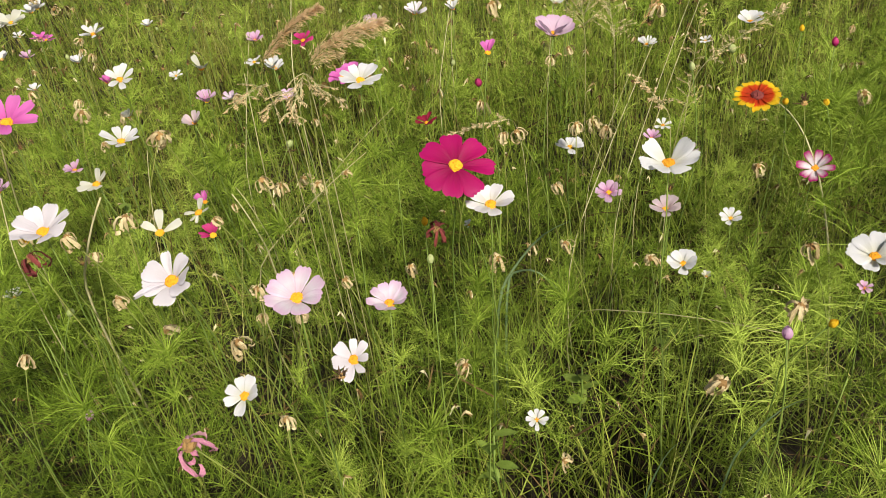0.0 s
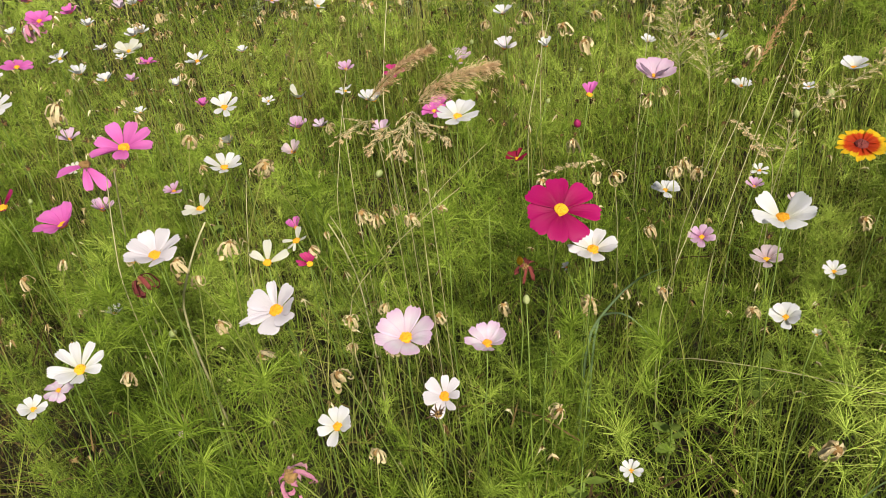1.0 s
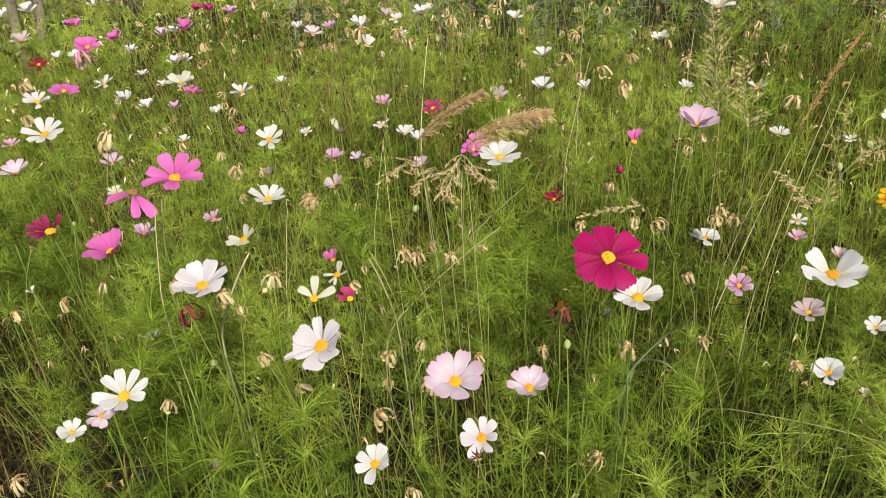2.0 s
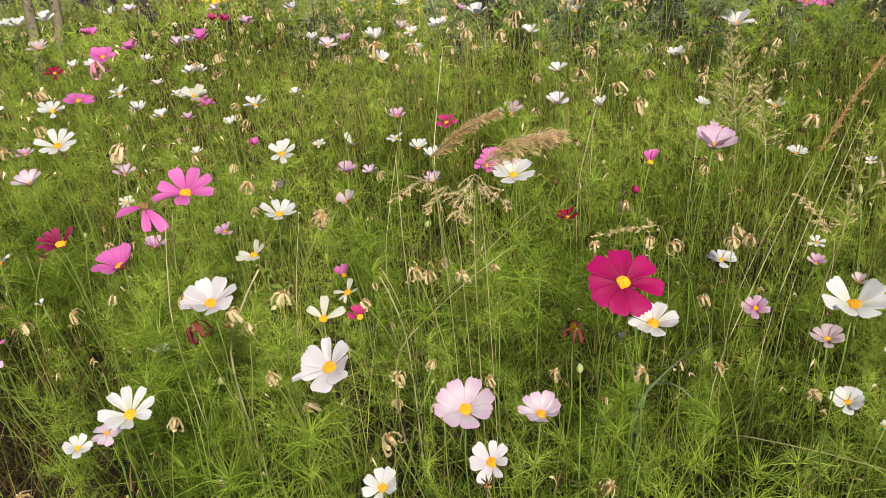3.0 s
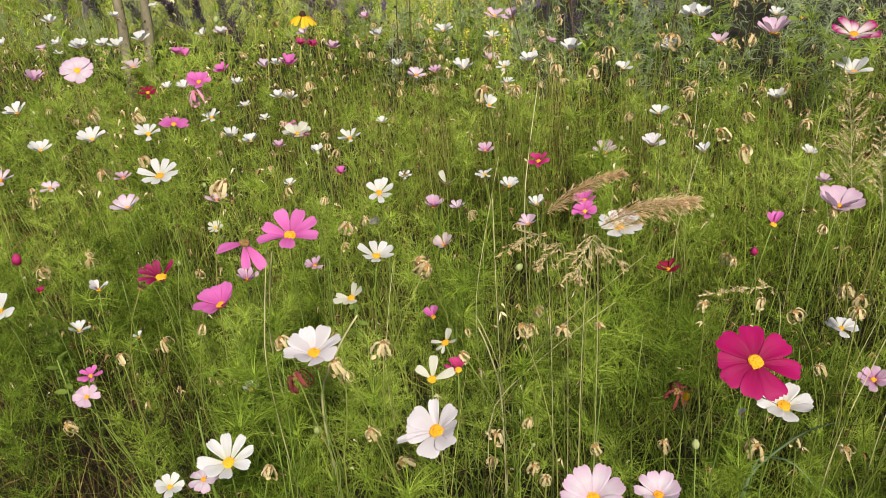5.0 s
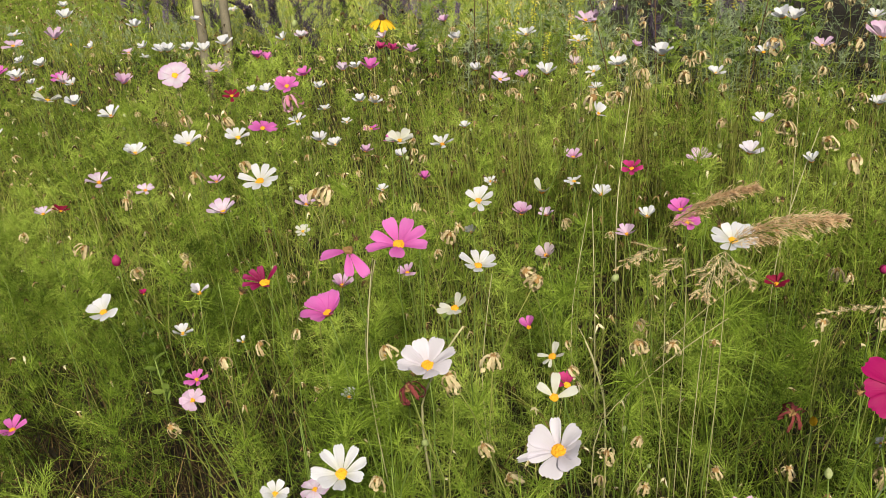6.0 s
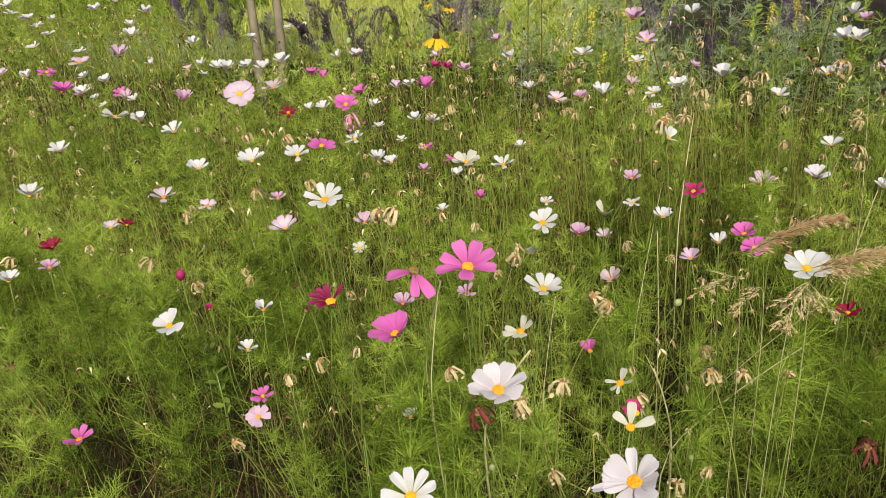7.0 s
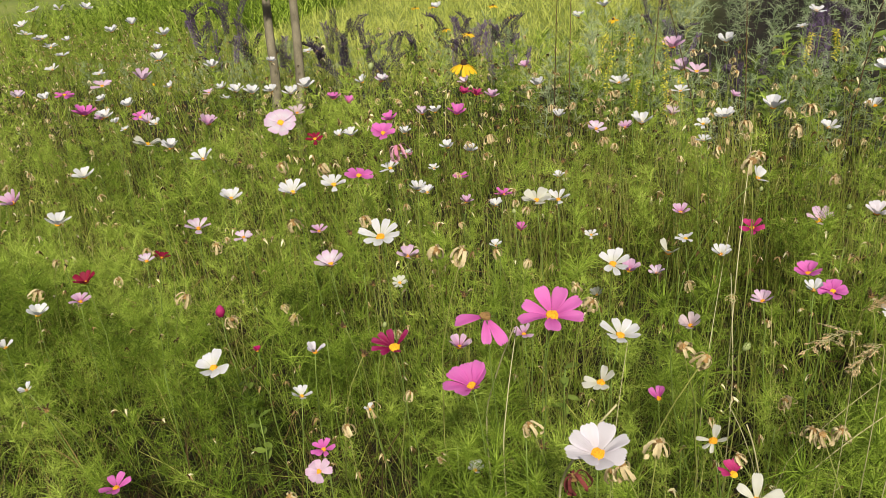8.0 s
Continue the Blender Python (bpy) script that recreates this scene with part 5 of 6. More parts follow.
coneflower((-1.950, 5.230, 0.308), 0.05, 20)
coneflower((-0.109, 4.784, 0.259), 0.06, 20)
coneflower((-1.038, 3.809, 0.534), 0.05, 20)
melilot((-0.762, 2.630, 0.733), ((-0.845, 2.600, 0.500), (-0.667, 2.600, 0.565), (-0.775, 2.560, 0.590), (-0.872, 2.640, 0.585)))
melilot((-0.735, 2.850, 0.520), ((-0.790, 2.820, 0.400), (-0.690, 2.860, 0.375), (-0.640, 2.840, 0.420)))
melilot((-0.215, 3.020, 0.640), ((-0.250, 3.000, 0.520), (-0.165, 3.000, 0.540)))
sapling((-2.873, 3.759, 0.319), (-2.940, 3.905, 0.656), 0.0263)
sapling((-2.660, 3.668, 0.318), (-2.715, 3.824, 0.663), 0.0254)
bud("yellow", 0.374, 0.642, 0.500, 0.012)
bud("yellow", 0.508, 1.174, 0.500, 0.012)
bud("yellow", 0.567, 1.159, 0.500, 0.012)
bud("yellow", 0.644, 1.475, 0.500, 0.012)
bud("yellow", -0.078, 0.901, 0.500, 0.012)
bud("yellow", -1.073, 4.042, 0.500, 0.012)
bud("yellow", -0.660, 0.929, 0.500, 0.012)
bud("yellow", 0.347, 2.967, 0.500, 0.012)
bud("yellow", -2.769, 2.704, 0.500, 0.012)
weed(-0.003, 0.661, 0.330, 0.6)
weed(0.131, 0.821, 0.280, 0.6)
weed(0.281, 0.927, 0.280, 0.55)
weed(-1.328, 1.167, 0.320, 0.5)
weed(-0.688, 1.287, 0.360, 0.6)
weed(-1.230, 1.069, 0.300, 0.55)
for k in range(250):
    wx, wy = rnd.uniform(-3.9, 1.3), rnd.uniform(0.75, 3.4)
    if -0.6 - 1.3 * wy < wx < 0.15 + 0.55 * wy:
        wz = ground_z(wx, wy) + rnd.uniform(0.36, 0.56)
        if k % 4 == 3:
            bud("pale", wx, wy, wz, rnd.uniform(0.009, 0.014))
        else:
            withered(wx, wy, wz, rnd.uniform(0.016, 0.028), rnd.choice(("tan", "tan", "dark")))
for k in range(75):
    wy = rnd.uniform(0.6, 1.7)
    wx = rnd.uniform(-0.5 - 0.85 * wy, 0.1 + 0.42 * wy)
    if min(math.hypot(wx - q[0], wy - q[1]) for q in HEADS) > 0.06:
        withered(wx, wy, ground_z(wx, wy) + rnd.uniform(0.36, 0.5), rnd.uniform(0.017, 0.027), rnd.choice(("tan", "tan", "tan", "dark")))
for k in range(80):
    wx, wy = rnd.uniform(-1.3, 0.9), rnd.uniform(2.0, 3.2)
    withered(wx, wy, ground_z(wx, wy) + rnd.uniform(0.40, 0.60), rnd.uniform(0.022, 0.034))
salvia((-2.581, 4.283, 0.394))
salvia((-2.531, 4.396, 0.337))
salvia((-2.376, 4.338, 0.332))
salvia((-2.237, 4.252, 0.284))
salvia((-2.547, 4.005, 0.293))
salvia((-2.325, 4.089, 0.274))
salvia((-1.918, 4.863, 0.270))
salvia((-1.881, 4.983, 0.239))
salvia((-2.296, 5.081, 0.305))
salvia((-2.242, 5.093, 0.283))
salvia((-0.845, 4.521, 0.356))
salvia((-0.800, 4.524, 0.325))
salvia((-0.145, 4.815, 0.348))
salvia((-3.766, 4.302, 0.475))
salvia((-3.561, 4.129, 0.436))
salvia((-3.579, 4.357, 0.426))
salvia((-3.256, 4.120, 0.401))
salvia((-2.715, 3.970, 0.364))
salvia((-2.802, 4.308, 0.391))
salvia((-2.594, 4.001, 0.325))
salvia((-2.844, 4.653, 0.394))
salvia((-1.081, 5.153, 0.373))
salvia((-0.489, 3.667, 0.275))
salvia((-0.411, 3.815, 0.264))
salvia((-0.065, 4.477, 0.326))
salvia((0.007, 4.633, 0.336))
salvia((-1.916, 4.267, 0.280))
salvia((-1.909, 4.400, 0.299))
salvia((-2.317, 3.849, 0.269))
salvia((-3.850, 4.635, 0.489))
salvia((-3.708, 4.689, 0.476))

salvia((-1.961, 4.300, 0.330), "violet", 9)
salvia((-1.900, 4.340, 0.300), "violet", 9)
salvia((-1.704, 4.300, 0.260), "violet", 9)
salvia((-1.640, 4.330, 0.280), "violet", 9)
salvia((-0.825, 4.300, 0.300), "violet", 9)
salvia((-0.860, 4.360, 0.260), "violet", 9)
salvia((-0.179, 4.300, 0.340), "violet", 9)
salvia((-0.130, 4.360, 0.310), "violet", 9)
salvia((-3.656, 4.300, 0.340), "violet", 9)
salvia((-3.500, 4.260, 0.280), "violet", 9)
salvia((-3.100, 4.200, 0.260), "violet", 9)
salvia((-2.900, 4.500, 0.280), "violet", 9)
for hx, hy, hz, big in ((-0.95, 3.30, 0.36, 1.5), (-0.62, 3.20, 0.34, 1.6), (-0.40, 3.35, 0.42, 1.7), (-0.15, 3.15, 0.40, 1.5), (0.12, 3.40, 0.44, 1.8), (0.38, 3.22, 0.46, 1.6), (-1.25, 3.60, 0.38, 1.5), (-0.75, 3.75, 0.44, 1.8), (-0.30, 3.85, 0.46, 1.8), (0.10, 3.95, 0.46, 1.8), (-1.05, 4.10, 0.42, 1.7), (0.62, 3.60, 0.50, 1.7)):
    bed_herb(hx, hy, hz, big)
for ax, ay, az, bx, bz in ((-1.12, 3.22, 0.15, -1.11, 0.80), (-1.19, 3.25, 0.20, -1.17, 0.82), (-0.42, 3.15, 0.20, -0.46, 0.74), (-0.55, 3.00, 0.22, -0.72, 0.74), (-0.10, 3.10, 0.25, -0.02, 0.76), (-0.80, 3.30, 0.20, -0.78, 0.70)):
    dark_stalk((ax, ay, az), (bx, ay + 0.05, bz))

# ---- fine growth, too much of it to count ----
class Growth:
    """Collects triangles with a tone each, and makes one mesh of them."""

    def __init__(self):
        self.v, self.f, self.t, self.n = [], [], [], 0

    def add(self, verts, faces, tone):
        self.v.append(verts.reshape(-1, 3))
        self.f.append(faces.reshape(-1, 3) + self.n)
        self.t.append(tone.ravel())
        self.n += verts.size // 3

    def mesh(self, name, material):
        v, f, t = np.concatenate(self.v), np.concatenate(self.f), np.concatenate(self.t)
        me = bpy.data.meshes.new(name)
        me.vertices.add(len(v))
        me.vertices.foreach_set("co", v.astype(np.float32).ravel())
        me.loops.add(f.size)
        me.loops.foreach_set("vertex_index", f.astype(np.int32).ravel())
        me.polygons.add(len(f))
        me.polygons.foreach_set("loop_start", np.arange(0, f.size, 3, dtype=np.int32))
        me.polygons.foreach_set("loop_total", np.full(len(f), 3, dtype=np.int32))
        me.update(calc_edges=True)
        me.attributes.new("tone", "FLOAT", "POINT").data.foreach_set("value", t.astype(np.float32))
        me.materials.append(material)
        return me

    def make(self, name, material, label, category):
        return tagged(new(name, self.mesh(name, material)), label, category, kind="stuff")


def ribbons(start, way, long, wide, bend, segs=2):
    """Tapering ribbons: arrays of starts, unit ways, lengths, widths and bends (a vector added by the square of the way along).
    Returns vertices (k, 2*segs+1, 3) and faces."""
    k = len(start)
    side = np.cross(way, rng.normal(size=(k, 3)))
    side /= np.linalg.norm(side, axis=1, keepdims=True) + 1e-9
    verts = np.empty((k, 2 * segs + 1, 3))
    for i in range(segs):
        t = i / segs
        mid = start + way * (long * t)[:, None] + bend * t * t
        w = (wide * (1 - 0.55 * t) / 2)[:, None]
        verts[:, 2 * i], verts[:, 2 * i + 1] = mid - side * w, mid + side * w
    verts[:, -1] = start + way * long[:, None] + bend
    one = []
    for i in range(segs - 1):
        a = 2 * i
        one += [(a, a + 1, a + 3), (a, a + 3, a + 2)]
    one.append((2 * segs - 2, 2 * segs - 1, 2 * segs))
    faces = (np.arange(k)[:, None, None] * (2 * segs + 1) + np.array(one)[None]).reshape(-1, 3)
    return verts, faces


def unit(v):
    return v / (np.linalg.norm(v, axis=-1, keepdims=True) + 1e-9)


def feather_plant(seed, tall, leaves, pairs, thread, whorl=1.0, crown=40, wave=1.0):
    """One cosmos plant: a stem with rings of leaves cut into threads. Vertices, faces, tones."""
    r = np.random.default_rng(seed)
    vs, fs, ts, n = [], [], [], 0

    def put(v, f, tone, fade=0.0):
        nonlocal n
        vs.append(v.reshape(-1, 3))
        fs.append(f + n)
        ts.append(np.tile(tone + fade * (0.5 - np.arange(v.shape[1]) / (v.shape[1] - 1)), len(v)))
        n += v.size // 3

    lean = r.uniform(-0.2, 0.2, 3) * (1, 1, 0)
    v, f = ribbons(np.zeros((2, 3)), unit(np.array([lean + (0, 0, 1)] * 2)), np.array([tall] * 2), np.array([0.003] * 2), np.zeros((2, 3)), 3)
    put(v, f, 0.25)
    for q in range(leaves):
        h = tall * (0.28 + 0.72 * (q / max(1, leaves - 1)) ** 0.8)
        base = (lean + (0, 0, 1)) * h
        w = q * 2.4 + r.uniform(-0.5, 0.5)
        rise = r.uniform(0.35, 1.0) + 0.9 * (h / tall) ** 3
        way = unit(np.array([math.cos(w), math.sin(w), rise]))
        long = r.uniform(0.07, 0.12) * (1 - 0.25 * h / tall) * whorl
        sag = np.array([0, 0, -0.25 * long])
        tone = min(1, max(0, r.normal(0.5, 0.2)))
        v, f = ribbons(base[None], way[None], np.array([long]), np.array([thread * 1.3]), sag[None], 2)
        put(v, f, tone)
        across = unit(np.cross(way, (0, 0, 1)))
        over = np.cross(across, way)
        t = np.clip(np.repeat(np.linspace(0.15, 0.95, pairs), 2) + r.uniform(-0.09, 0.09, 2 * pairs), 0, 1)
        sgn = np.tile([-1.0, 1.0], pairs)
        s = base + way * (long * t)[:, None] + sag * (t * t)[:, None]
        d = unit(way * 1.1 + across * (sgn * r.uniform(0.15, 0.9, 2 * pairs))[:, None] + over * r.uniform(-0.7, 0.8, 2 * pairs)[:, None])
        ln = long * (0.7 - 0.3 * t) * r.uniform(0.5, 1.35, 2 * pairs)
        bnd = (way * 0.2 + np.array([0, 0, -0.38])) * ln[:, None] + r.normal(0, 0.24 * wave, (2 * pairs, 3)) * ln[:, None]
        v, f = ribbons(s, d, ln, np.full(2 * pairs, thread), bnd, 2)
        put(v, f, tone, 0.15)
        for u in (0.35, 0.65):
            s2 = s + d * (ln * u)[:, None] + bnd * u * u
            d2 = unit(d + way * 0.3 + across * (r.choice([-1.0, 1.0], 2 * pairs) * 0.7)[:, None] + over * r.uniform(-0.5, 0.5, 2 * pairs)[:, None])
            v, f = ribbons(s2, d2, ln * 0.55 * r.uniform(0.6, 1.2, 2 * pairs), np.full(2 * pairs, thread * 0.9), bnd * 0.3, 1)
            put(v, f, tone)
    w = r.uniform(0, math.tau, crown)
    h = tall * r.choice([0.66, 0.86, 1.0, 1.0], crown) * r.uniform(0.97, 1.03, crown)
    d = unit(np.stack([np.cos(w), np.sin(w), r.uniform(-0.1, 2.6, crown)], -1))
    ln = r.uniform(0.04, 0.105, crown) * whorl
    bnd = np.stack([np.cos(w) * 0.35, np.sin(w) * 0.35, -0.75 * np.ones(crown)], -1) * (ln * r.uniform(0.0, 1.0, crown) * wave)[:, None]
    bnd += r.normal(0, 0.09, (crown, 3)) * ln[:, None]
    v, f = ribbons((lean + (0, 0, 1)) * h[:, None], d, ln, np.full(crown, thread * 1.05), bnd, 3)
    # Crown threads are toned lighter than stem and leaves, palest at their base.
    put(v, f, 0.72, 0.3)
    return np.concatenate(vs), np.concatenate(fs), np.concatenate(ts)


def tuft_mesh(seed):
    """A young shoot's leaves, 0.45 high at its tip: threads spreading from the joints near the top."""
    one = Growth()
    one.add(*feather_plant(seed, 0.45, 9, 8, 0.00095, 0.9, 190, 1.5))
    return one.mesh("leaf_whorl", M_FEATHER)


TUFTS = [tuft_mesh(120 + s) for s in range(5)]


def cosmos_plant(x, y, z):
    """A young cosmos plant whose bright leaves stand out of the growth; its tip at x, y, z."""
    g = ground_z(x, y) - 0.01
    HEADS.append((x, y, z - 0.06))
    top = thing("cosmos_plant", x, y, g, "young cosmos plant with bright feathery green leaves", "plant", "young cosmos plants")
    q = (z - g) / 0.45
    turn = pose(0, 0, 0, rnd.uniform(-5, 5), rnd.uniform(-5, 5), rnd.uniform(0, 360))
    pts = [Vector((0.004 * math.sin(1.3 * i), 0, 0.43 * q * i / 6)) for i in range(7)]
    part("stem", mesh_of("stem", *tube(pts, [0.002 - 0.0002 * i for i in range(7)]), M_STEM), top)
    part("leaf_whorl", TUFTS[rnd.randrange(5)], top, turn @ Matrix.Diagonal((max(q, 0.9), max(q, 0.9), q, 1)))
    return top


cosmos_plant(-0.775, 0.845, 0.450)
cosmos_plant(-0.778, 0.949, 0.450)
cosmos_plant(-0.589, 0.888, 0.420)
cosmos_plant(-0.441, 1.358, 0.460)
cosmos_plant(-0.643, 0.831, 0.420)
cosmos_plant(-1.132, 1.186, 0.440)
cosmos_plant(-0.212, 1.699, 0.480)
cosmos_plant(-1.429, 1.060, 0.400)
cosmos_plant(-0.786, 0.856, 0.420)
cosmos_plant(-0.478, 0.715, 0.440)
cosmos_plant(-0.617, 0.805, 0.420)
cosmos_plant(-0.137, 1.124, 0.460)
cosmos_plant(-0.467, 1.231, 0.460)
cosmos_plant(-0.049, 0.822, 0.420)
cosmos_plant(0.474, 1.109, 0.460)
cosmos_plant(-0.480, 0.704, 0.440)
cosmos_plant(-0.338, 1.098, 0.460)
cosmos_plant(-0.192, 0.987, 0.460)
cosmos_plant(0.410, 0.653, 0.420)
cosmos_plant(-0.010, 0.640, 0.400)
cosmos_plant(0.003, 0.752, 0.420)
cosmos_plant(-0.779, 1.386, 0.400)
cosmos_plant(-1.200, 1.484, 0.420)
cosmos_plant(-0.520, 1.585, 0.440)


def inside(count, y0, y1, power=1.0):
    """Random places of the meadow between two distances, within the stretch that the path looks over."""
    y = (y0 ** (power + 1) + rng.random(count) * (y1 ** (power + 1) - y0 ** (power + 1))) ** (1 / (power + 1))
    left, right = -0.75 - 1.42 * y, 0.22 + 0.6 * y
    x = left + rng.random(count) * (right - left)
    kept = (y < 3.5 + 0.12 * np.sin(7 * x)) | ((x < -0.9) & (y < 4.2 + 0.15 * np.sin(5 * x))) | (x < -3.5 - 0.6 * (y - 4))
    return x[kept], y[kept]


def heights(x, y):
    return 0.037 * np.clip(x, -6, 6) + 0.02 * np.sin(1.7 * x + 0.6) * np.cos(1.3 * y)


def bare(x, y):
    """Thin patches, where dry stems and litter show."""
    return 0.65 * np.exp(-((x + 1.35) ** 2 + 1.8 * (y - 0.85) ** 2) / 0.3) + 0.25 * np.exp(-((x - 0.3) ** 2 + (y - 0.7) ** 2) / 0.05) + 0.2 * np.exp(-((x + 0.12) ** 2 + (y - 0.6) ** 2) / 0.06)


def gap(x, y):
    """Small dark gaps between the plants, 1 where nothing grows."""
    wave = np.sin(9.0 * x + 2.6 * np.sin(6.1 * y)) * np.sin(8.0 * y + 2.2 * np.sin(7.3 * x) + 0.7)
    spots = np.zeros(np.shape(x))
    for gx, gy, size in ((0.19, 0.95, 0.09), (0.10, 1.02, 0.06), (0.48, 0.80, 0.08), (-0.10, 1.05, 0.06), (-0.33, 0.93, 0.06), (0.02, 0.70, 0.05), (-0.52, 0.99, 0.06), (-1.16, 0.86, 0.09), (-0.92, 0.72, 0.07)):
        spots = np.maximum(spots, np.exp(-((x - gx) ** 2 + (y - gy) ** 2) / size ** 2))
    return np.clip(np.maximum(3.0 * (wave - 0.64), 1.15 * spots), 0, 1)


def lush(x, y):
    """How lush the growth is, from 0 to 1, drifting over the meadow."""
    # The two bumps lift plant size and leaf tone where growth came out dark.
    return 0.5 + 0.25 * np.exp(-((x - 0.2) ** 2 + (y - 1.15) ** 2) / 0.15) + 0.25 * np.exp(-((x - 0.8) ** 2 + (y - 2.3) ** 2) / 0.5) + 0.28 * np.sin(5.1 * x + 1.3 * np.sin(3.7 * y)) + 0.22 * np.sin(6.3 * y + 2.1 * np.sin(2.9 * x) + 1.0)


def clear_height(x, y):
    """How tall the leaves may stand at each place: below the flower heads close by, and kept down along the camera's
    line of sight and the sun's way to them.
    """
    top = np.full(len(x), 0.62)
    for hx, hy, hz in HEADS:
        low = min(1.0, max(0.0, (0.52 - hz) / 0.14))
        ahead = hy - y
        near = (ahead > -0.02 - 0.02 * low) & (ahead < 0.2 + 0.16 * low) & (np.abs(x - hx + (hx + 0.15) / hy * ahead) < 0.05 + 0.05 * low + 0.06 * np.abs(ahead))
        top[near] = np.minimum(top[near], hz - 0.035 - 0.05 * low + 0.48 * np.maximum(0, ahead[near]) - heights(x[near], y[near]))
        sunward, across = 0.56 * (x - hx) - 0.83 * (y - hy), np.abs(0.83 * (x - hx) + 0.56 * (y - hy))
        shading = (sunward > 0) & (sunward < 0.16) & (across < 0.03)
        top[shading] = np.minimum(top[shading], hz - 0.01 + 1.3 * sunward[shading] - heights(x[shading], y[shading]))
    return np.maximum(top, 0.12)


def scatter(growth, kinds, x, y, low, high, limit=True, tone_lift=0.0):
    """Stand plants of the given kinds at the places, turned and sized by chance and by how lush the place is."""
    stays = (rng.random(len(x)) > 0.45 * bare(x, y)) & (rng.random(len(x)) > 0.93 * gap(x, y))
    x, y = x[stays], y[stays]
    pick = rng.integers(0, len(kinds), len(x))
    for k, (v, f, t) in enumerate(kinds):
        at = np.nonzero(pick == k)[0]
        if not len(at):
            continue
        a = rng.uniform(0, math.tau, len(at))
        size = (low + (high - low) * np.clip(0.65 * lush(x[at], y[at]) + 0.35 * rng.random(len(at)), 0, 1)) * (1 - 0.35 * np.minimum(1, bare(x[at], y[at])))
        if limit:
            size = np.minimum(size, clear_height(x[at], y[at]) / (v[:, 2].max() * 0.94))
        size = size[:, None, None]
        ca, sa = np.cos(a)[:, None], np.sin(a)[:, None]
        p = np.stack([ca * v[:, 0] - sa * v[:, 1], sa * v[:, 0] + ca * v[:, 1], np.broadcast_to(v[:, 2], (len(at), len(v)))], -1) * size
        tilt = rng.normal(0, 0.09, (len(at), 1, 2))
        p[..., :2] += p[..., 2:] * tilt
        p += np.stack([x[at], y[at], heights(x[at], y[at]) - 0.005], -1)[:, None]
        faces = np.arange(len(at))[:, None, None] * len(v) + f[None]
        growth.add(p, faces, np.clip(t[None] + rng.normal(0.02, 0.21, (len(at), 1)) + tone_lift + 0.42 * (lush(x[at], y[at]) - 0.5)[:, None] - 0.22 * np.minimum(1, bare(x[at], y[at]))[:, None], 0, 1))


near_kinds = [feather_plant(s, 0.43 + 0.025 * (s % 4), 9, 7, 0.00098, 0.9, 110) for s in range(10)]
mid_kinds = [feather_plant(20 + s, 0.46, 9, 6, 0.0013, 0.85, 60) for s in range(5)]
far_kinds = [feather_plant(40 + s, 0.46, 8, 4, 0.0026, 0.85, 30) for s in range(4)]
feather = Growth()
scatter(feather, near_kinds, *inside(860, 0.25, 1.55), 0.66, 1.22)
# Farther plants get a lighter leaf tone, so that they come out brighter.
scatter(feather, mid_kinds, *inside(960, 1.5, 2.9), 0.55, 1.12, tone_lift=0.14)
scatter(feather, far_kinds, *inside(880, 2.8, 7.5), 0.75, 1.2, tone_lift=0.2)
scatter(feather, far_kinds, rng.uniform(-3.4, 0.2, 190), rng.uniform(3.2, 4.3, 190), 0.55, 0.9, tone_lift=0.15)
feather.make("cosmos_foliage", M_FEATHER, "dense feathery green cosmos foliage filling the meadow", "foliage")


def blades(growth, x, y, long, wide, lean, droop, segs=3, lift=0.0, free=False):
    """Blades at the places; long and wide are ranges; lift: how high above the ground they may start."""
    if not lift:
        stays = (rng.random(len(x)) > 0.85 * bare(x, y)) & (rng.random(len(x)) > 0.85 * gap(x, y))
        x, y = x[stays], y[stays]
    n = len(x)
    long, wide = rng.uniform(*long, n), rng.uniform(*wide, n)
    if not lift and not free:
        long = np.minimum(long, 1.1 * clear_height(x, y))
    a = rng.uniform(0, math.tau, n)
    out = rng.uniform(0, lean, n)
    way = unit(np.stack([np.cos(a) * out, np.sin(a) * out, np.ones(n)], -1))
    bend = np.stack([np.cos(a), np.sin(a), -0.7 * np.ones(n)], -1) * (long * rng.uniform(0, droop, n))[:, None]
    v, f = ribbons(np.stack([x, y, heights(x, y) + rng.uniform(0, 1, n) * lift], -1), way, long, wide, bend, segs)
    growth.add(v, f, np.repeat(np.clip(rng.normal(0.5, 0.25, n), 0, 1), v.shape[1]))


grass = Growth()
blades(grass, *inside(9500, 0.25, 2.4), (0.15, 0.46), (0.0014, 0.0032), 0.75, 0.5)
blades(grass, *inside(11000, 2.3, 7.5), (0.2, 0.48), (0.003, 0.006), 0.6, 0.5)
blades(grass, rng.uniform(-0.25, 0.62, 1500), rng.uniform(0.32, 0.95, 1500), (0.16, 0.36), (0.0016, 0.0032), 0.7, 0.5)
blades(grass, rng.uniform(0.0, 1.0, 700), rng.uniform(0.95, 2.5, 700), (0.36, 0.62), (0.0013, 0.0022), 0.3, 0.2, free=True)
grass.make("meadow_grass", M_GRASS, "green and yellowing grass blades among the flowers", "grass")

stalks = Growth()
blades(stalks, *inside(2300, 0.3, 1.6), (0.2, 0.50), (0.0010, 0.0019), 0.5, 0.4)
blades(stalks, *inside(6500, 1.4, 3.2), (0.28, 0.56), (0.0014, 0.0026), 0.3, 0.12)
blades(stalks, *inside(5000, 3.0, 7.0), (0.3, 0.62), (0.0025, 0.0048), 0.28, 0.12)
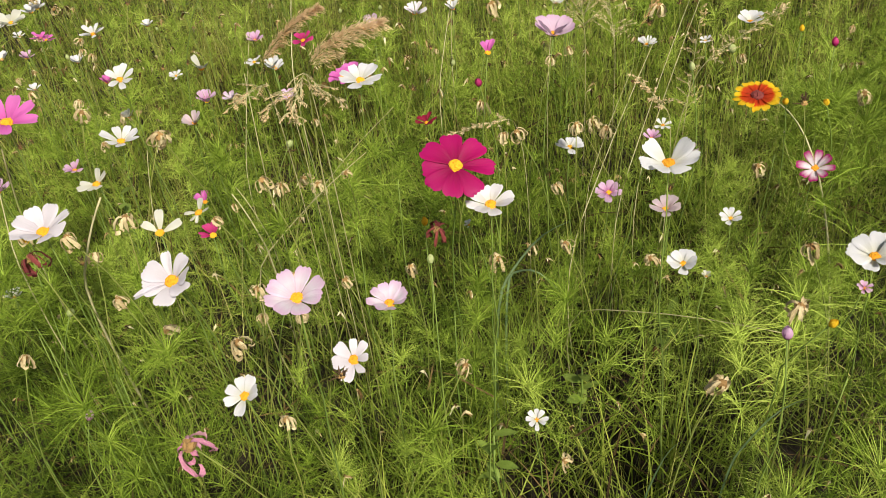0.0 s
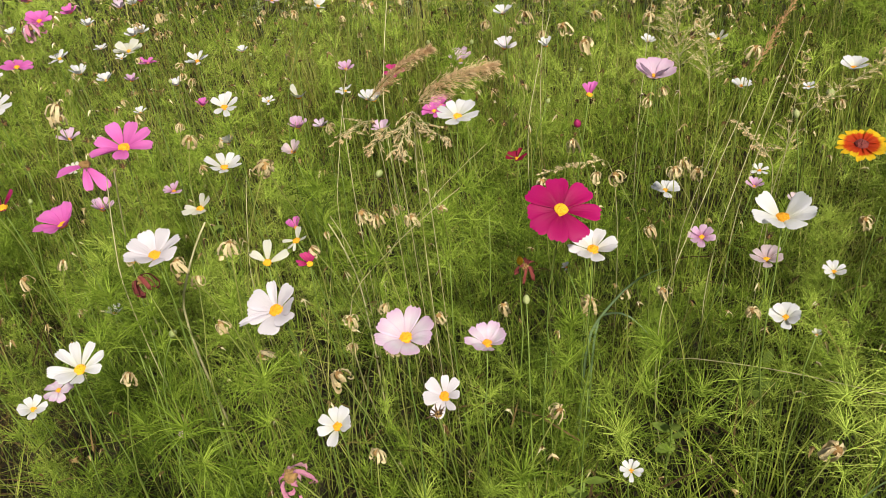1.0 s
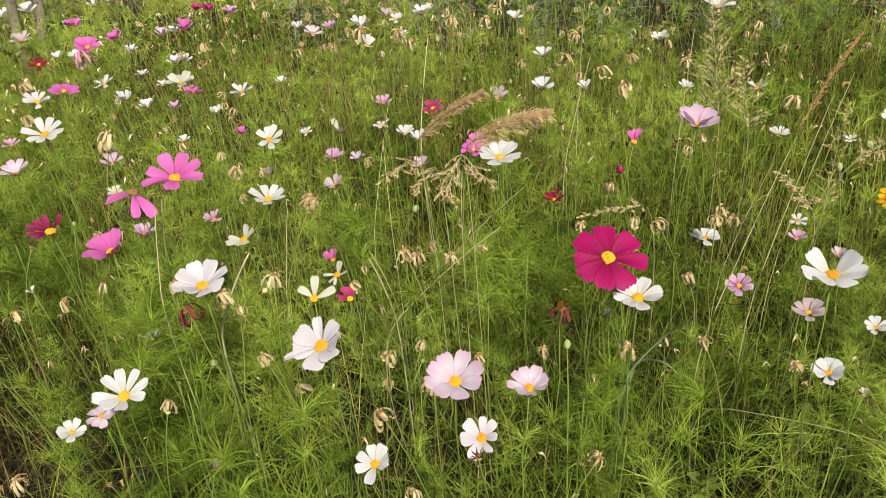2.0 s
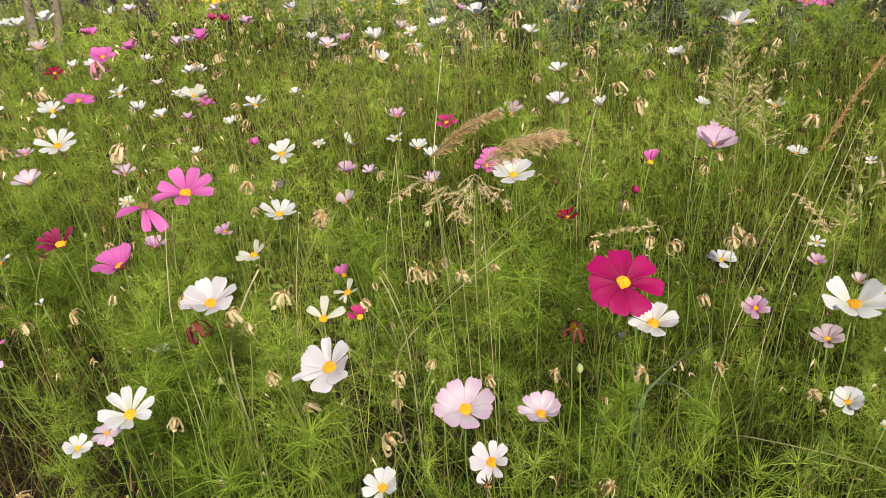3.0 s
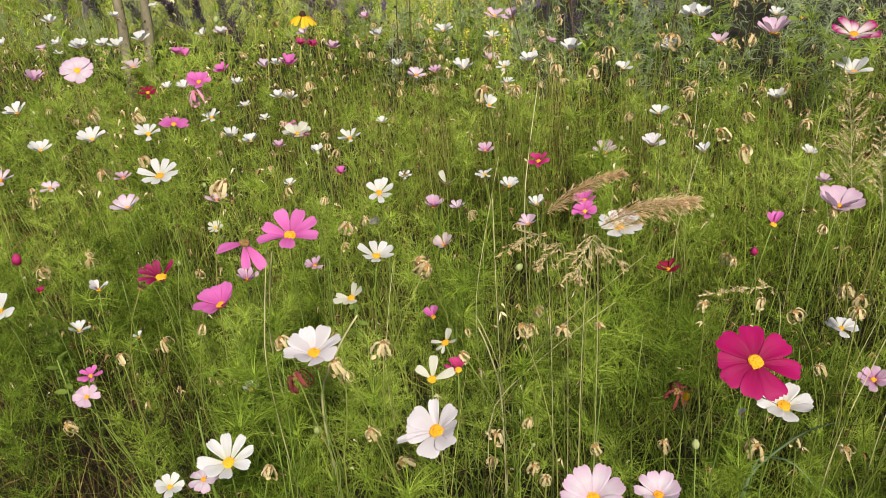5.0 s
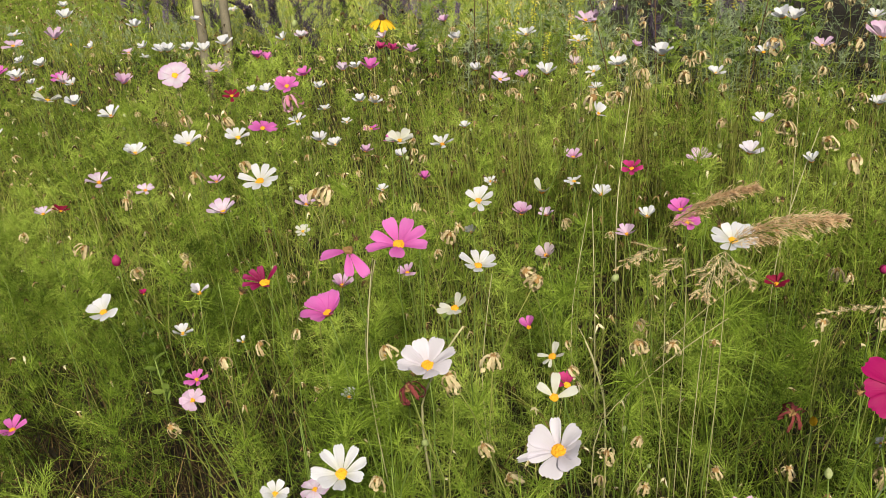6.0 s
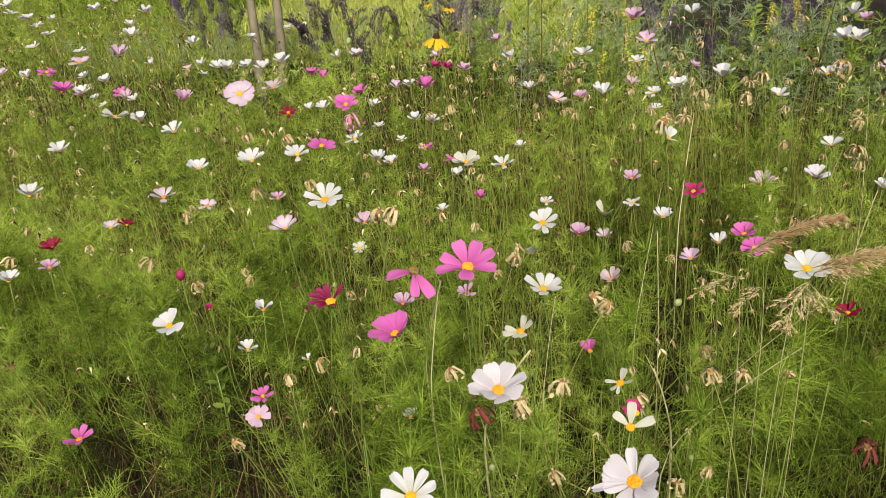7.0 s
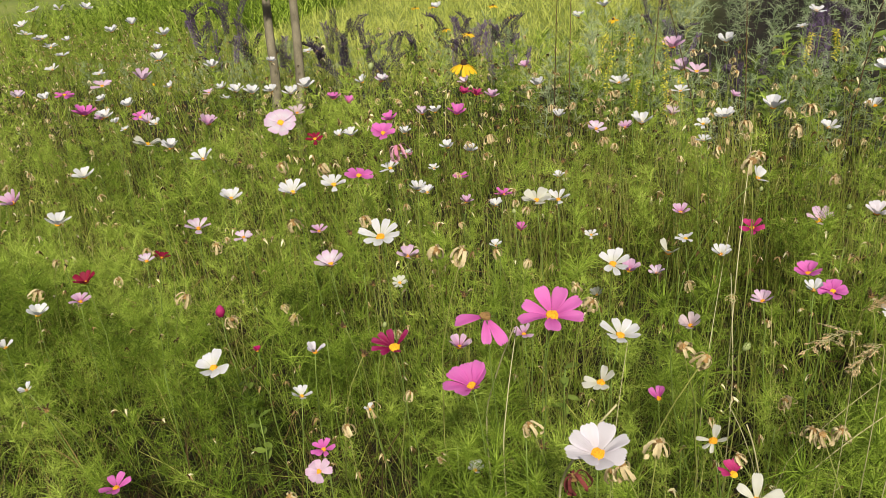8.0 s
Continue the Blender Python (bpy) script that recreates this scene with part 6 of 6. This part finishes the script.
blades(stalks, rng.uniform(-1.0, -0.1, 900), rng.uniform(2.1, 3.0, 900), (0.3, 0.55), (0.0016, 0.0028), 0.25, 0.1)
stalks.make("meadow_stalks", M_STALKS, "thin olive and straw coloured stalks standing in the meadow", "stalks")

litter = Growth()
blades(litter, *inside(15000, 0.3, 4.0), (0.03, 0.12), (0.0015, 0.004), 2.2, 0.8, 2, 0.25)
bx, by = rng.normal(-1.35, 0.3, 2200), rng.normal(0.85, 0.22, 2200)
blades(litter, bx, by, (0.05, 0.16), (0.0012, 0.003), 0.9, 0.5, 2, 0.2)
litter.make("dry_litter", M_LITTER, "brown dry leaf litter low between the stems", "litter")

spent = Growth()
sx, sy = inside(4600, 0.4, 5.5)
n = len(sx)
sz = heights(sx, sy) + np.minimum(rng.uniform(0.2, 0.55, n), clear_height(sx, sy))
for k in range(7):
    a = rng.uniform(0, math.tau, n)
    size = rng.uniform(0.004, 0.012, n) * np.clip(0.6 + 0.4 * sy, 1.0, 1.7)
    way = unit(np.stack([np.cos(a), np.sin(a), rng.uniform(-0.9, 0.8, n)], -1))
    v, f = ribbons(np.stack([sx, sy, sz], -1), way, size, size * 0.45, np.stack([0 * a, 0 * a, -size * 0.8], -1), 2)
    spent.add(v, f, np.repeat(np.clip(rng.normal(0.5, 0.35, n), 0, 1), v.shape[1]))
spent.make("spent_flower_bits", M_BITS, "small dry brown remains of spent flowers caught in the foliage", "dry bits")


# ---- beds behind the meadow ----
shrub = Growth()
shrub_kinds = [feather_plant(60 + s, 0.55, 10, 4, 0.0032, 0.95, 24) for s in range(4)]
scatter(shrub, shrub_kinds, rng.uniform(-0.7, 1.9, 120), rng.uniform(2.95, 3.9, 120), 0.5, 0.85, False)
scatter(shrub, shrub_kinds, rng.uniform(-1.5, 2.4, 210), rng.uniform(3.2, 5.6, 210), 0.6, 1.0, False)
scatter(shrub, shrub_kinds, rng.uniform(-5.0, -1.6, 130), rng.uniform(4.0, 5.2, 130), 0.45, 0.75, False)
back_kinds = [feather_plant(70 + s, 0.55, 7, 3, 0.006, 1.1, 18) for s in range(2)]
scatter(shrub, back_kinds, rng.uniform(-1.2, 2.8, 150), rng.uniform(5.3, 7.6, 150), 0.9, 1.3, False)
shrub.make("grey_green_bed", M_GREY, "grey green bushy herbs growing behind the flower meadow", "shrubs")

lawn = Growth()
blades(lawn, rng.uniform(-5.2, -0.9, 17000), 4.9 + 6.0 * rng.random(17000) ** 1.4, (0.06, 0.22), (0.004, 0.009), 0.8, 0.5, free=True)
lawn.make("far_bed", M_LAWN, "yellow green bed of low plants beyond the meadow", "plants")

# ---- the meadow goes on round about, coarser where nobody walks ----
around = Growth()
ox, oy = rng.uniform(-9, 7, 62000), rng.uniform(-5, 10, 62000)
within = (ox > -0.85 - 1.42 * oy) & (ox < 0.3 + 0.6 * oy) & (oy > 0.2) & (oy < 7.4)
beds = (oy > 4.6) & (ox < 0.0) & (ox > -5.2) | (oy > 3.0) & (ox > -0.95) & (ox < 2.4) & (oy < 5.6)
trodden = (np.abs(ox + 0.25) < 0.6) & (np.abs(oy + 0.35) < 0.45)
ox, oy = ox[~within & ~beds & ~trodden], oy[~within & ~beds & ~trodden]
blades(around, ox, oy, (0.18, 0.46), (0.010, 0.022), 0.8, 0.5, 2, free=True)
blades(around, rng.uniform(-0.95, 0.45, 1500), rng.uniform(-0.85, 0.2, 1500), (0.03, 0.10), (0.003, 0.006), 1.0, 0.6, 2, free=True)
coarse_kinds = [feather_plant(80 + s, 0.44, 5, 2, 0.008, 1.2, 14) for s in range(3)]
scatter(around, coarse_kinds, ox[:450], oy[:450], 0.8, 1.15, False)
around.make("outer_meadow", M_FEATHER, "green meadow growth continuing round the flowers", "meadow")
